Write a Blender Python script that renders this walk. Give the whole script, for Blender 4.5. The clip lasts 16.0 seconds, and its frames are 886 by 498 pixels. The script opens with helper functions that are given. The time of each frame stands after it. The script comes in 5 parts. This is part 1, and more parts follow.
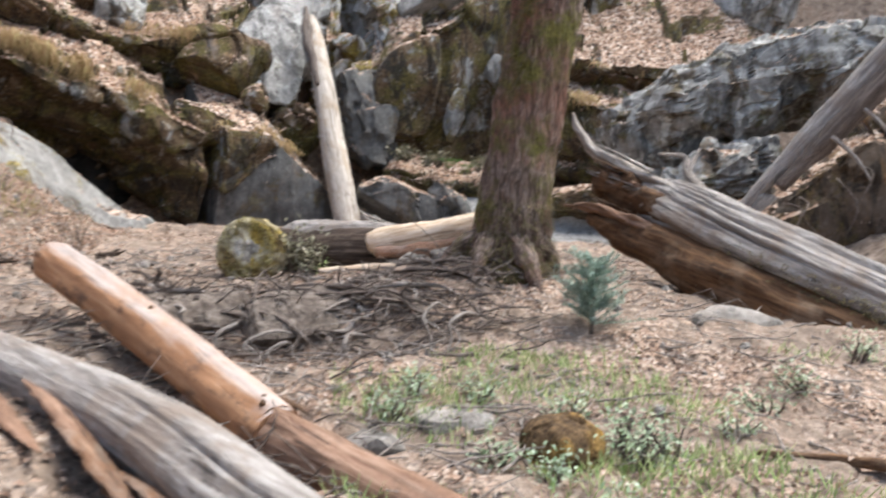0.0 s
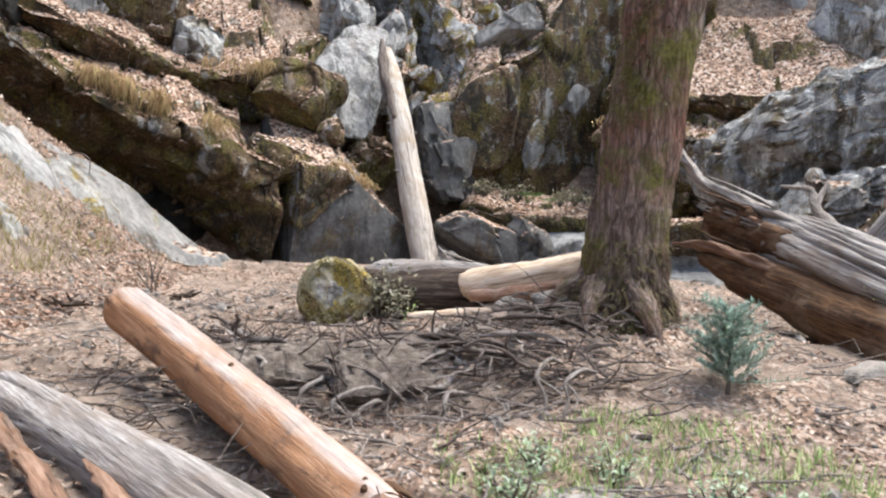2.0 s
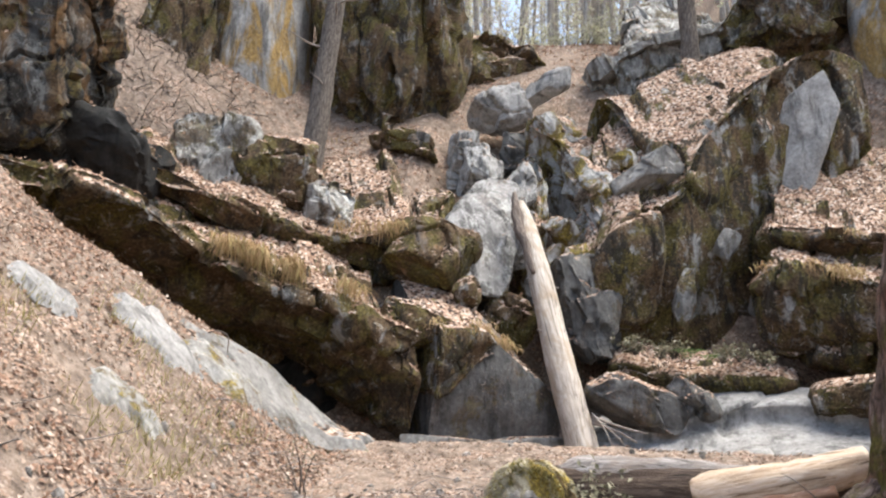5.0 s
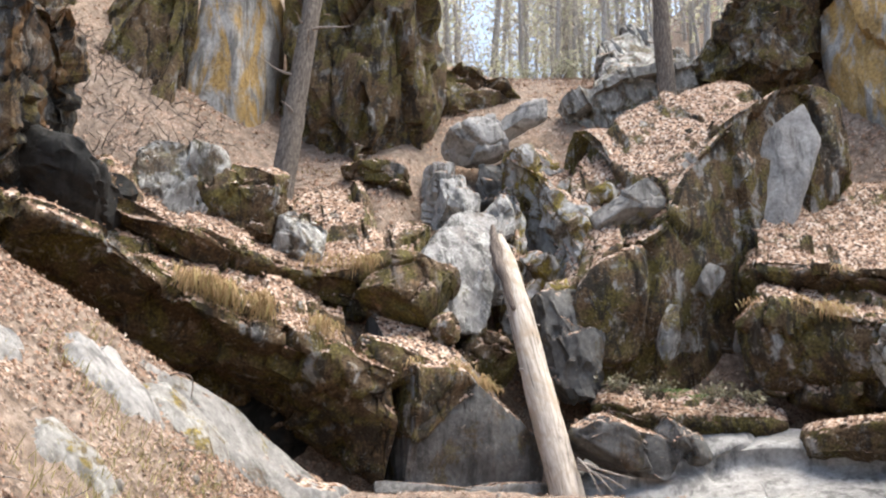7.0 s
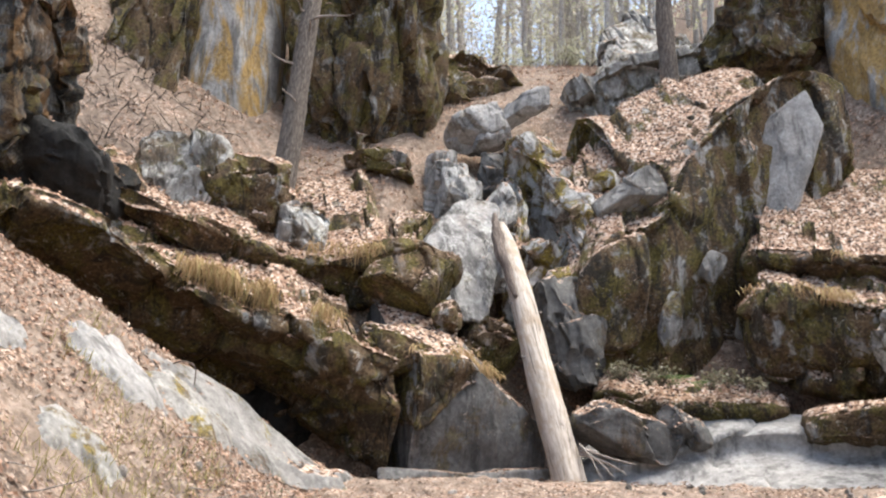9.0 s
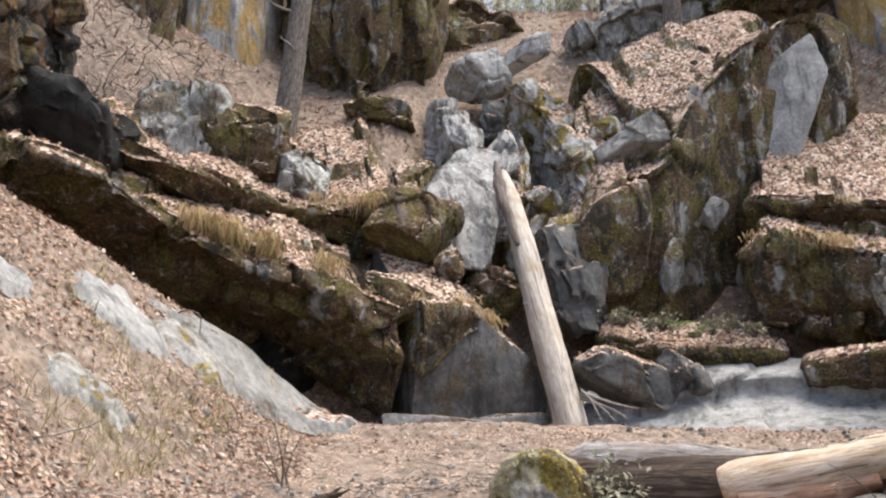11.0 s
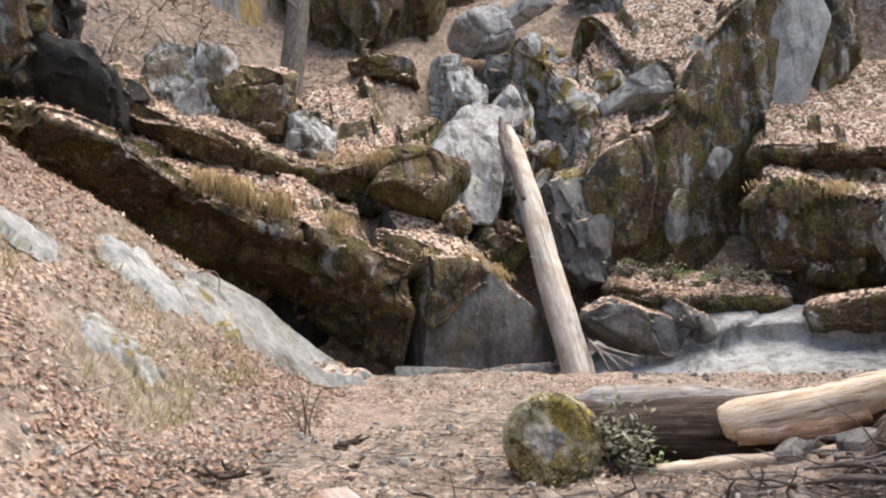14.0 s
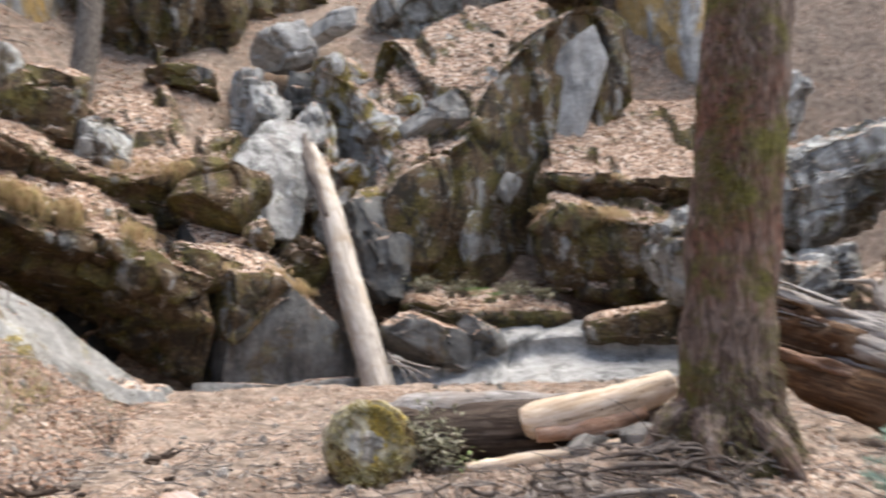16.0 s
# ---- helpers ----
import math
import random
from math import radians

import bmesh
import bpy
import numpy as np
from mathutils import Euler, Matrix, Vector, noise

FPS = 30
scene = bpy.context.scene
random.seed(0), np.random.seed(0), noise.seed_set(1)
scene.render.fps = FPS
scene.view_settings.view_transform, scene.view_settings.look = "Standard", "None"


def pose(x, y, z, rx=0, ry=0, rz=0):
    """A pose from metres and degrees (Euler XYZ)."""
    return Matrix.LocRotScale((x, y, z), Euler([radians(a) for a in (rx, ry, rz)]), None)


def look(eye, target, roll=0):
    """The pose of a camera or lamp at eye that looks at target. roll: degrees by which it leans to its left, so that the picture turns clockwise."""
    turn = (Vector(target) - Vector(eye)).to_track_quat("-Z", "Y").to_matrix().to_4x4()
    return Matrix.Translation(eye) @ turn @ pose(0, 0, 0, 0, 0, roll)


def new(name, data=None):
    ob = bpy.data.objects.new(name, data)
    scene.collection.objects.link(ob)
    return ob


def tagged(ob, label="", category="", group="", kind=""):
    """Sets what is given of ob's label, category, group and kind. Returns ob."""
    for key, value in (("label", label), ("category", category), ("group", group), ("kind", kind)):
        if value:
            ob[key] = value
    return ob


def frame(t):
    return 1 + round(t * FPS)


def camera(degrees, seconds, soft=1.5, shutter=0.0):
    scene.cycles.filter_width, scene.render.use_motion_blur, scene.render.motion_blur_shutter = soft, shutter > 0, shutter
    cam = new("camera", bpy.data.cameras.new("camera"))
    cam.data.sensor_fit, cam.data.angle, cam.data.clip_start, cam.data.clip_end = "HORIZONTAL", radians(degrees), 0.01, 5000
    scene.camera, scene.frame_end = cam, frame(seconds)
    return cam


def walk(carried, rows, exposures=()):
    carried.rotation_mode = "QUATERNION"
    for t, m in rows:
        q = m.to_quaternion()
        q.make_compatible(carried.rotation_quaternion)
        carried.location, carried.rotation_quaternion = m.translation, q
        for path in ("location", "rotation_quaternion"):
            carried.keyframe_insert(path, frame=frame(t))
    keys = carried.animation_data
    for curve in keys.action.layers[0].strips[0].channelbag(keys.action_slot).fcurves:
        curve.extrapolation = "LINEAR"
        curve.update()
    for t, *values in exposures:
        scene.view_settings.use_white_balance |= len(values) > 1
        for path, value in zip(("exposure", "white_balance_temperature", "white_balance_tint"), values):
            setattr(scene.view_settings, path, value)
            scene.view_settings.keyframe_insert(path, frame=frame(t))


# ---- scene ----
cam = camera(55.0, 16.0, soft=2.2, shutter=0.4)
PATH = [
    (0, (2.422, 4.021, 1.42), (2.66, 6.005, 1.348), 2.2),
    (0.5, (2.496, 4.288, 1.444), (2.874, 6.252, 1.424), 2.0),
    (1, (2.427, 4.275, 1.42), (2.514, 6.268, 1.278), 2.2),
    (1.5, (2.321, 4.47, 1.439), (2.381, 6.467, 1.52), 2.3),
    (2, (2.187, 4.856, 1.47), (2.267, 6.855, 1.471), 2.2),
    (2.5, (2.005, 5.12, 1.498), (2.13, 7.114, 1.579), 1.7),
    (3, (1.837, 5.526, 1.533), (2.018, 7.517, 1.517), 1.5),
    (3.5, (1.739, 5.815, 1.537), (1.814, 7.813, 1.572), 1.3),
    (4, (1.65, 5.815, 1.639), (1.437, 7.789, 1.88), 0.7),
    (6.5, (1.025, 7.13, 1.993), (0.931, 9.09, 2.376), 0.5),
    (7, (1.028, 7.065, 1.998), (0.936, 9.018, 2.418), 0.5),
    (7.5, (1.083, 7.006, 1.995), (0.986, 8.952, 2.446), 0.5),
    (8, (1.147, 6.937, 1.991), (1.044, 8.883, 2.439), 0.4),
    (8.5, (1.112, 6.988, 1.979), (1.01, 8.94, 2.403), 0.4),
    (9, (1.1, 7.001, 1.981), (0.996, 8.959, 2.374), 0.3),
    (11.5, (1.101, 6.982, 1.945), (0.993, 8.964, 2.195), -0.3),
    (12, (1.094, 6.993, 1.949), (0.988, 8.978, 2.175), -0.4),
    (12.5, (1.086, 7.009, 1.938), (0.98, 8.995, 2.149), -0.5),
    (13, (1.081, 6.997, 1.939), (0.975, 8.985, 2.137), -0.6),
    (13.5, (1.074, 6.859, 1.928), (0.972, 8.848, 2.108), -0.9),
    (14, (1.063, 6.665, 1.922), (0.939, 8.654, 2.095), -1.4),
    (14.5, (1.041, 6.578, 1.922), (0.883, 8.562, 2.115), -1.2),
    (15, (1.06, 6.519, 1.901), (0.864, 8.498, 2.115), -0.9),
    (15.5, (1.027, 6.591, 1.939), (1.006, 8.58, 2.15), -0.8),
    (16, (0.793, 6.32, 1.874), (1.157, 8.277, 2.074), -1.7),
]
PATH_LOOK = [(t, look(eye, at, roll)) for t, eye, at, roll in PATH]
walk(cam, PATH_LOOK, [(0.0, 1.32, 6300, 6), (3.0, 1.40, 6250, 6), (4.0, 1.34, 6350, 6), (6.5, 1.48, 6600, 7), (9.0, 1.46, 6550, 7), (11.5, 1.26, 6450, 7), (15.0, 1.30, 6450, 7), (16.0, 1.38, 6450, 7)])

# ---- light ----
world = bpy.data.worlds.new("sky")
scene.world = world
world.use_nodes = True
wn = world.node_tree
sky = wn.nodes.new("ShaderNodeTexSky")
sky.sky_type = "NISHITA"
sky.sun_disc = False
SUN_UP, SUN_TURN = 70, 78
sky.sun_elevation, sky.sun_rotation = radians(SUN_UP), radians(SUN_TURN)
sky.air_density, sky.dust_density, sky.ozone_density = 1.0, 4.0, 0.6
wn.links.new(sky.outputs[0], wn.nodes["Background"].inputs[0])
wn.nodes["Background"].inputs[1].default_value = 0.15
sun = new("sun", bpy.data.lights.new("sun", "SUN"))
sun.data.energy, sun.data.angle, sun.data.color = 1.9, radians(42), (1.0, 0.97, 0.92)
s_az, s_el = radians(SUN_TURN), radians(SUN_UP)
sun_dir = Vector((math.sin(s_az) * math.cos(s_el), math.cos(s_az) * math.cos(s_el), math.sin(s_el)))
sun.matrix_world = look(sun_dir * 60, (0, 0, 0))


# ---- materials ----
class Mat:
    """A small wrapper that strings shader nodes together."""

    def __init__(self, name, rough=0.9):
        self.m = bpy.data.materials.new(name)
        self.m.use_nodes = True
        self.t = self.m.node_tree
        self.b = self.t.nodes["Principled BSDF"]
        self.b.inputs["Roughness"].default_value = rough
        self.b.inputs["Specular IOR Level"].default_value = 0.25
        self.co = self.node("ShaderNodeTexCoord").outputs["Object"]
        self.geo = self.node("ShaderNodeNewGeometry")

    def node(self, kind, **values):
        n = self.t.nodes.new(kind)
        for k, v in values.items():
            n.inputs[k].default_value = v
        return n

    def link(self, a, b):
        self.t.links.new(a, b)

    def stretch(self, sx, sy, sz):
        n = self.node("ShaderNodeMapping")
        n.inputs["Scale"].default_value = (sx, sy, sz)
        self.link(self.co, n.inputs["Vector"])
        return n.outputs[0]

    def noise(self, scale, detail=6.0, rough=0.6, co=None, warp=0.0):
        n = self.node("ShaderNodeTexNoise", Scale=scale, Detail=detail, Roughness=rough, Distortion=warp)
        self.link(co or self.co, n.inputs["Vector"])
        return n.outputs["Fac"]

    def cells(self, scale, co=None, feature="F1", out="Distance"):
        n = self.node("ShaderNodeTexVoronoi", Scale=scale)
        n.feature = feature
        self.link(co or self.co, n.inputs["Vector"])
        return n.outputs[out]

    def ramp(self, fac, stops):
        n = self.node("ShaderNodeValToRGB")
        e = n.color_ramp.elements
        while len(e) < len(stops):
            e.new(0.5)
        for k, (p, c) in zip(e, stops):
            k.position = p
            k.color = (*c, 1) if isinstance(c, tuple) else (c, c, c, 1)
        self.link(fac, n.inputs[0])
        return n.outputs[0]

    def mix(self, fac, a, b, mode="MIX"):
        n = self.node("ShaderNodeMix")
        n.data_type, n.blend_type = "RGBA", mode
        for s, v in ((n.inputs[0], fac), (n.inputs[6], a), (n.inputs[7], b)):
            if isinstance(v, (int, float)):
                s.default_value = v
            elif isinstance(v, tuple):
                s.default_value = (*v, 1)
            else:
                self.link(v, s)
        return n.outputs[2]

    def calc(self, op, a, b=0.0):
        n = self.node("ShaderNodeMath")
        n.operation = op
        for s, v in ((n.inputs[0], a), (n.inputs[1], b)):
            if isinstance(v, (int, float)):
                s.default_value = v
            else:
                self.link(v, s)
        return n.outputs[0]

    def up(self):
        n = self.node("ShaderNodeSeparateXYZ")
        self.link(self.geo.outputs["Normal"], n.inputs[0])
        return n.outputs[2]

    def finish(self, colour, bumps):
        self.link(colour, self.b.inputs["Base Color"])
        last = None
        for height, strength, dist in bumps:
            n = self.node("ShaderNodeBump", Strength=strength, Distance=dist)
            self.link(height, n.inputs["Height"])
            if last:
                self.link(last, n.inputs["Normal"])
            last = n.outputs[0]
        if last:
            self.link(last, self.b.inputs["Normal"])
        return self.m


LITTER = [(0.25, (0.04, 0.026, 0.019)), (0.40, (0.19, 0.112, 0.073)), (0.53, (0.34, 0.218, 0.150)), (0.68, (0.43, 0.312, 0.236)), (0.85, (0.58, 0.49, 0.41))]


def rock_mat(name, grey=0.2, tint=(1.0, 0.98, 0.95), moss=0.5, litter=0.5, rust=0.2, lichen=0.3, mossy=(1.0, 1.0, 1.0), rusty=(0.30, 0.16, 0.05), dark=0.7):
    """Weathered bedrock: streaked grey stone with moss, pale lichen, rust stains and leaf litter where it lies flat."""
    k = Mat(name)
    mid = k.noise(1.6, 8, 0.65, warp=0.4)
    fine = k.noise(10, 8, 0.72)
    grain = k.noise(34, 6, 0.75)
    streak = k.noise(1.5, 7, 0.68, k.stretch(1.7, 1.7, 0.30))
    shade = lambda f: tuple(min(0.72, grey * f) * v for v in tint)
    stone = k.ramp(k.calc("ADD", k.calc("MULTIPLY", mid, 0.5), k.calc("MULTIPLY", fine, 0.5)), [(0.32, shade(0.35)), (0.47, shade(0.9)), (0.58, shade(1.3)), (0.72, shade(2.1))])
    stone = k.mix(k.ramp(streak, [(0.52, 0.0), (0.60, 0.7)]), stone, shade(0.30))
    stone = k.mix(k.calc("MULTIPLY", k.ramp(k.noise(0.8, 7, 0.65, k.stretch(1.4, 1.4, 0.45), warp=0.8), [(0.58 - 0.13 * rust, 0.0), (0.66 - 0.12 * rust, 1.0)]), rust), stone, k.ramp(fine, [(0.35, tuple(c * 0.5 for c in rusty)), (0.65, tuple(c * 1.25 for c in rusty))]))
    stone = k.mix(k.calc("MULTIPLY", k.ramp(k.noise(2.1, 10, 0.75, k.stretch(1.2, 1.2, 0.7), warp=1.0), [(0.54, 0.0), (0.565, 1.0)]), lichen), stone, k.ramp(fine, [(0.35, (0.36, 0.35, 0.32)), (0.65, (0.66, 0.66, 0.62))]))
    tuft = k.calc("ADD", k.calc("MULTIPLY", k.noise(15, 7, 0.75), 0.6), k.calc("MULTIPLY", grain, 0.4))
    olive = k.ramp(tuft, [(p, tuple(c * q for c, q in zip(rgb, mossy))) for p, rgb in ((0.36, (0.016, 0.014, 0.006)), (0.48, (0.075, 0.060, 0.020)), (0.58, (0.17, 0.140, 0.042)), (0.70, (0.36, 0.30, 0.11)))])
    brown = k.ramp(tuft, [(0.36, (0.016, 0.010, 0.006)), (0.48, (0.07, 0.043, 0.024)), (0.58, (0.15, 0.098, 0.058)), (0.70, (0.34, 0.25, 0.17))])
    mosscol = k.mix(k.ramp(k.noise(1.2, 6, 0.65, warp=0.6), [(0.44, 0.0), (0.54, 0.9)]), olive, brown)
    mossf = k.ramp(k.calc("ADD", k.calc("MULTIPLY", k.noise(1.3, 10, 0.74, warp=0.6), 0.72), k.calc("MULTIPLY", streak, 0.28)), [(0.66 - 0.32 * moss, 0.0), (0.69 - 0.30 * moss, 1.0)])
    col = k.mix(k.calc("MULTIPLY", mossf, min(1.0, moss * 1.7)), stone, mosscol)
    stain = k.ramp(k.calc("ADD", k.calc("MULTIPLY", k.noise(1.4, 10, 0.74, k.stretch(1.4, 1.4, 0.5), warp=0.9), 0.8), k.calc("MULTIPLY", fine, 0.2)), [(0.515, 0.0), (0.55, 1.0)])
    col = k.mix(k.calc("MULTIPLY", stain, dark), col, k.ramp(grain, [(0.4, (0.010, 0.009, 0.008)), (0.7, (0.045, 0.040, 0.032))]))
    speck = k.ramp(k.noise(5.5, 9, 0.8, warp=1.0), [(0.595, 0.0), (0.615, 0.9)])
    col = k.mix(k.calc("MULTIPLY", speck, lichen), col, (0.58, 0.56, 0.50))
    leafcol = k.ramp(k.cells(16, out="Color"), LITTER)
    caught = k.calc("MULTIPLY", k.ramp(k.cells(19), [(0.20, 1.0), (0.30, 0.0)]), k.ramp(k.noise(3.3, 7, 0.7), [(0.54, 0.0), (0.60, 1.0)]))
    col = k.mix(k.calc("MULTIPLY", caught, min(0.9, litter)), col, leafcol)
    cover = k.calc("ADD", k.up(), k.calc("MULTIPLY", k.calc("SUBTRACT", k.noise(1.6, 8, 0.75), 0.5), 1.1))
    edge = 1.15 - 0.75 * litter
    col = k.mix(k.ramp(cover, [(edge, 0.0), (min(0.99, edge + 0.07), 1.0)]), col, leafcol)
    return k.finish(col, [(mid, 0.4, 0.12), (fine, 0.8, 0.05), (k.noise(28, 6, 0.75), 0.7, 0.014)])


def ground_mat():
    k = Mat("forest_floor", 0.95)
    soil = k.ramp(k.noise(5, 8, 0.7), [(0.3, (0.055, 0.040, 0.030)), (0.5, (0.20, 0.150, 0.115)), (0.7, (0.36, 0.290, 0.235))])
    leaf = k.ramp(k.cells(36, out="Color"), LITTER)
    part_ = k.ramp(k.noise(1.3, 9, 0.75), [(0.46, 0.0), (0.60, 0.75)])
    col = k.mix(part_, soil, leaf)
    col = k.mix(k.ramp(k.noise(0.6, 6, 0.6), [(0.62, 0.0), (0.75, 0.35)]), col, (0.36, 0.28, 0.22))
    col = k.mix(k.ramp(k.noise(13, 8, 0.75), [(0.56, 0.0), (0.64, 0.8)]), col, (0.035, 0.027, 0.022))
    return k.finish(col, [(k.noise(6, 8, 0.7), 0.7, 0.06), (k.cells(36), 0.5, 0.015)])


def wood_mat(name, dark, mid, pale, grain=1.0, axis="z", rough=0.8, patches=None):
    """Wood with long grain along one axis of the object."""
    k = Mat(name, rough)
    sc = (14 * grain, 14 * grain, 1.0 * grain)
    co = k.stretch(*sc)
    g = k.noise(1.0, 8, 0.7, co, 0.3)
    g2 = k.noise(3.2, 6, 0.7, co)
    col = k.ramp(k.calc("ADD", k.calc("MULTIPLY", g, 0.65), k.calc("MULTIPLY", g2, 0.35)), [(0.33, dark), (0.5, mid), (0.68, pale)])
    if patches:
        col = k.mix(k.ramp(k.noise(1.5, 7, 0.65, warp=0.6), [(0.48, 0.0), (0.6, 0.85)]), col, patches)
    check = k.noise(1.0, 5, 0.6, k.stretch(24 * grain, 24 * grain, 0.55 * grain), 0.15)
    col = k.mix(k.ramp(check, [(0.60, 0.0), (0.66, 0.8)]), col, tuple(c * 0.45 for c in dark))
    return k.finish(col, [(g, 0.7, 0.03), (g2, 0.5, 0.01), (check, 0.6, -0.02)])


def bleached_mat(name):
    """Peeled log: red-brown flanks, bleached silver along the top by the weather."""
    k = Mat(name, 0.8)
    co = k.stretch(14, 14, 1.0)
    g = k.noise(1.0, 8, 0.7, co, 0.3)
    g2 = k.noise(3.2, 6, 0.7, co)
    both = k.calc("ADD", k.calc("MULTIPLY", g, 0.65), k.calc("MULTIPLY", g2, 0.35))
    flank = k.ramp(both, [(0.33, (0.14, 0.065, 0.032)), (0.5, (0.34, 0.175, 0.090)), (0.68, (0.50, 0.31, 0.18))])
    flank = k.mix(k.ramp(k.noise(5, 7, 0.7, k.stretch(1, 1, 0.5)), [(0.52, 0.0), (0.62, 0.8)]), flank, (0.10, 0.06, 0.042))
    top = k.ramp(both, [(0.33, (0.22, 0.18, 0.155)), (0.5, (0.40, 0.345, 0.315)), (0.68, (0.52, 0.48, 0.45))])
    f = k.calc("ADD", k.up(), k.calc("MULTIPLY", k.noise(2.2, 7, 0.7, k.stretch(1.5, 1.5, 0.5)), 1.1))
    col = k.mix(k.ramp(k.calc("MULTIPLY", f, 0.5), [(0.60, 0.0), (0.76, 0.85)]), flank, top)
    return k.finish(col, [(g, 0.7, 0.03), (g2, 0.5, 0.01)])


def bark_mat(name, dark, mid, pale, moss=0.0, red=0.7):
    k = Mat(name, 0.95)
    co = k.stretch(13, 13, 2.4)
    cracks = k.cells(1.3, co, "DISTANCE_TO_EDGE")
    g = k.noise(2.0, 8, 0.75, co, 0.5)
    col = k.ramp(g, [(0.32, dark), (0.5, mid), (0.7, pale)])
    col = k.mix(k.ramp(k.noise(1.2, 5, 0.6), [(0.45, 0.0), (0.62, red)]), col, tuple(c * s for c, s in zip(mid, (1.25, 0.75, 0.6))))
    col = k.mix(k.ramp(cracks, [(0.0, 0.7), (0.10, 0.0)]), col, dark)
    if moss:
        mm = k.ramp(k.noise(2.2, 8, 0.7), [(0.62 - 0.25 * moss, 0.0), (0.72 - 0.2 * moss, 1.0)])
        col = k.mix(mm, col, k.ramp(k.noise(25, 5), [(0.3, (0.05, 0.045, 0.012)), (0.7, (0.17, 0.15, 0.04))]))
    return k.finish(col, [(cracks, 0.8, 0.04), (g, 0.7, 0.03)])


def leaf_mat(name, stops, rough=0.8, glow=0.2):
    """Small leaves: each island takes a shade of its own."""
    k = Mat(name, rough)
    col = k.ramp(k.geo.outputs["Random Per Island"], stops)
    col = k.mix(0.3, col, k.ramp(k.noise(30, 3), [(0.3, stops[0][1]), (0.7, stops[-1][1])]))
    through_light = k.node("ShaderNodeBsdfTranslucent")
    k.link(col, through_light.inputs["Color"])
    both = k.node("ShaderNodeMixShader")
    both.inputs[0].default_value = glow
    k.link(k.b.outputs[0], both.inputs[1])
    k.link(through_light.outputs[0], both.inputs[2])
    k.link(both.outputs[0], k.t.nodes["Material Output"].inputs["Surface"])
    return k.finish(col, [])


def soil_mat():
    """Damp grey-brown soil, bound by rootlets."""
    k = Mat("root_bound_soil", 0.95)
    col = k.ramp(k.noise(9, 9, 0.75), [(0.32, (0.035, 0.027, 0.021)), (0.5, (0.15, 0.118, 0.095)), (0.68, (0.34, 0.285, 0.24))])
    thread = k.noise(1.0, 6, 0.7, k.stretch(6, 6, 40), 1.5)
    col = k.mix(k.ramp(thread, [(0.58, 0.0), (0.62, 0.7)]), col, (0.27, 0.225, 0.19))
    return k.finish(col, [(k.noise(9, 8, 0.75), 0.9, 0.04), (thread, 0.7, 0.02)])


M_GROUND = ground_mat()
M_SOIL = soil_mat()
M_LEDGE = rock_mat("mossy_ledge", 0.20, (1, 0.97, 0.92), 0.78, 0.80, 0.4, 0.5, dark=0.75)
M_SHOULDER = rock_mat("bare_shoulder", 0.21, (1, 0.96, 0.91), 0.55, 0.5, 0.15, 0.3, dark=0.65)
M_CLIFF = rock_mat("dark_cliff", 0.15, (1, 0.96, 0.90), 0.74, 0.5, 0.25, 0.4, dark=0.85)
M_SPUR = rock_mat("leafy_spur", 0.21, (1, 0.97, 0.92), 0.70, 0.88, 0.25, 0.5, dark=0.85)
M_PALE = rock_mat("pale_bedrock", 0.31, (1, 0.965, 0.92), 0.05, 0.12, 0.04, 0.08, dark=0.10)
M_SHEET = rock_mat("bleached_waterfall_rock", 0.30, (1, 0.965, 0.92), 0.30, 0.45, 0.12, 0.75, dark=0.65)
M_GREY = rock_mat("grey_rock", 0.31, (1, 0.965, 0.92), 0.34, 0.55, 0.1, 0.4, dark=0.6)
M_BANK = rock_mat("smooth_bank_rock", 0.22, (1, 0.955, 0.89), 0.36, 0.45, 0.08, 0.15, (1.6, 1.6, 1.2), dark=0.12)
M_SLAB = rock_mat("streaked_slab", 0.36, (1, 0.97, 0.92), 0.25, 0.2, 0.9, 0.2, rusty=(0.46, 0.29, 0.09), dark=0.3)
# near-black stone: shade of the hollow and the overhang put into the colour
M_SHADE_ROCK = rock_mat("shade_black_rock", 0.025, (1, 0.98, 0.95), 0.05, 0.0, 0.1, 0.0)
M_LICHEN = rock_mat("lichen_boulder", 0.27, (1, 0.97, 0.91), 0.46, 0.4, 0.1, 1.0, dark=0.55)
M_YELLOW = rock_mat("yellow_moss_rock", 0.34, (1, 0.98, 0.94), 0.56, 0.82, 0.08, 0.5, (1.9, 1.75, 1.0), dark=0.25)
M_RUST = rock_mat("rusty_overhang", 0.05, (1, 0.97, 0.92), 0.45, 0.2, 0.7, 0.2, rusty=(0.17, 0.085, 0.025), dark=1.0)
M_MOSSROCK = rock_mat("moss_patched_rock", 0.27, (1, 0.955, 0.88), 0.52, 0.2, 0.1, 0.3, (2.2, 2.0, 1.2), dark=0.2)
M_TUSSOCK = rock_mat("brown_moss", 0.12, (1.1, 0.9, 0.7), 0.98, 0.0, 0.3, 0.0, (3.0, 2.1, 1.3), dark=0.05)
M_EARTH = rock_mat("earth_bank", 0.10, (1.15, 0.85, 0.62), 0.45, 0.6, 0.5, 0.05)
M_FACE = rock_mat("dark_grey_block", 0.115, (1, 0.965, 0.92), 0.36, 0.62, 0.12, 0.06, dark=0.35)
M_BLOCK = rock_mat("brown_block", 0.14, (1.1, 0.92, 0.78), 0.72, 0.75, 0.6, 0.15, dark=0.45)
M_LOGGREY = wood_mat("silver_wood", (0.06, 0.05, 0.043), (0.27, 0.24, 0.218), (0.54, 0.51, 0.48), 1.4, patches=(0.23, 0.18, 0.145))
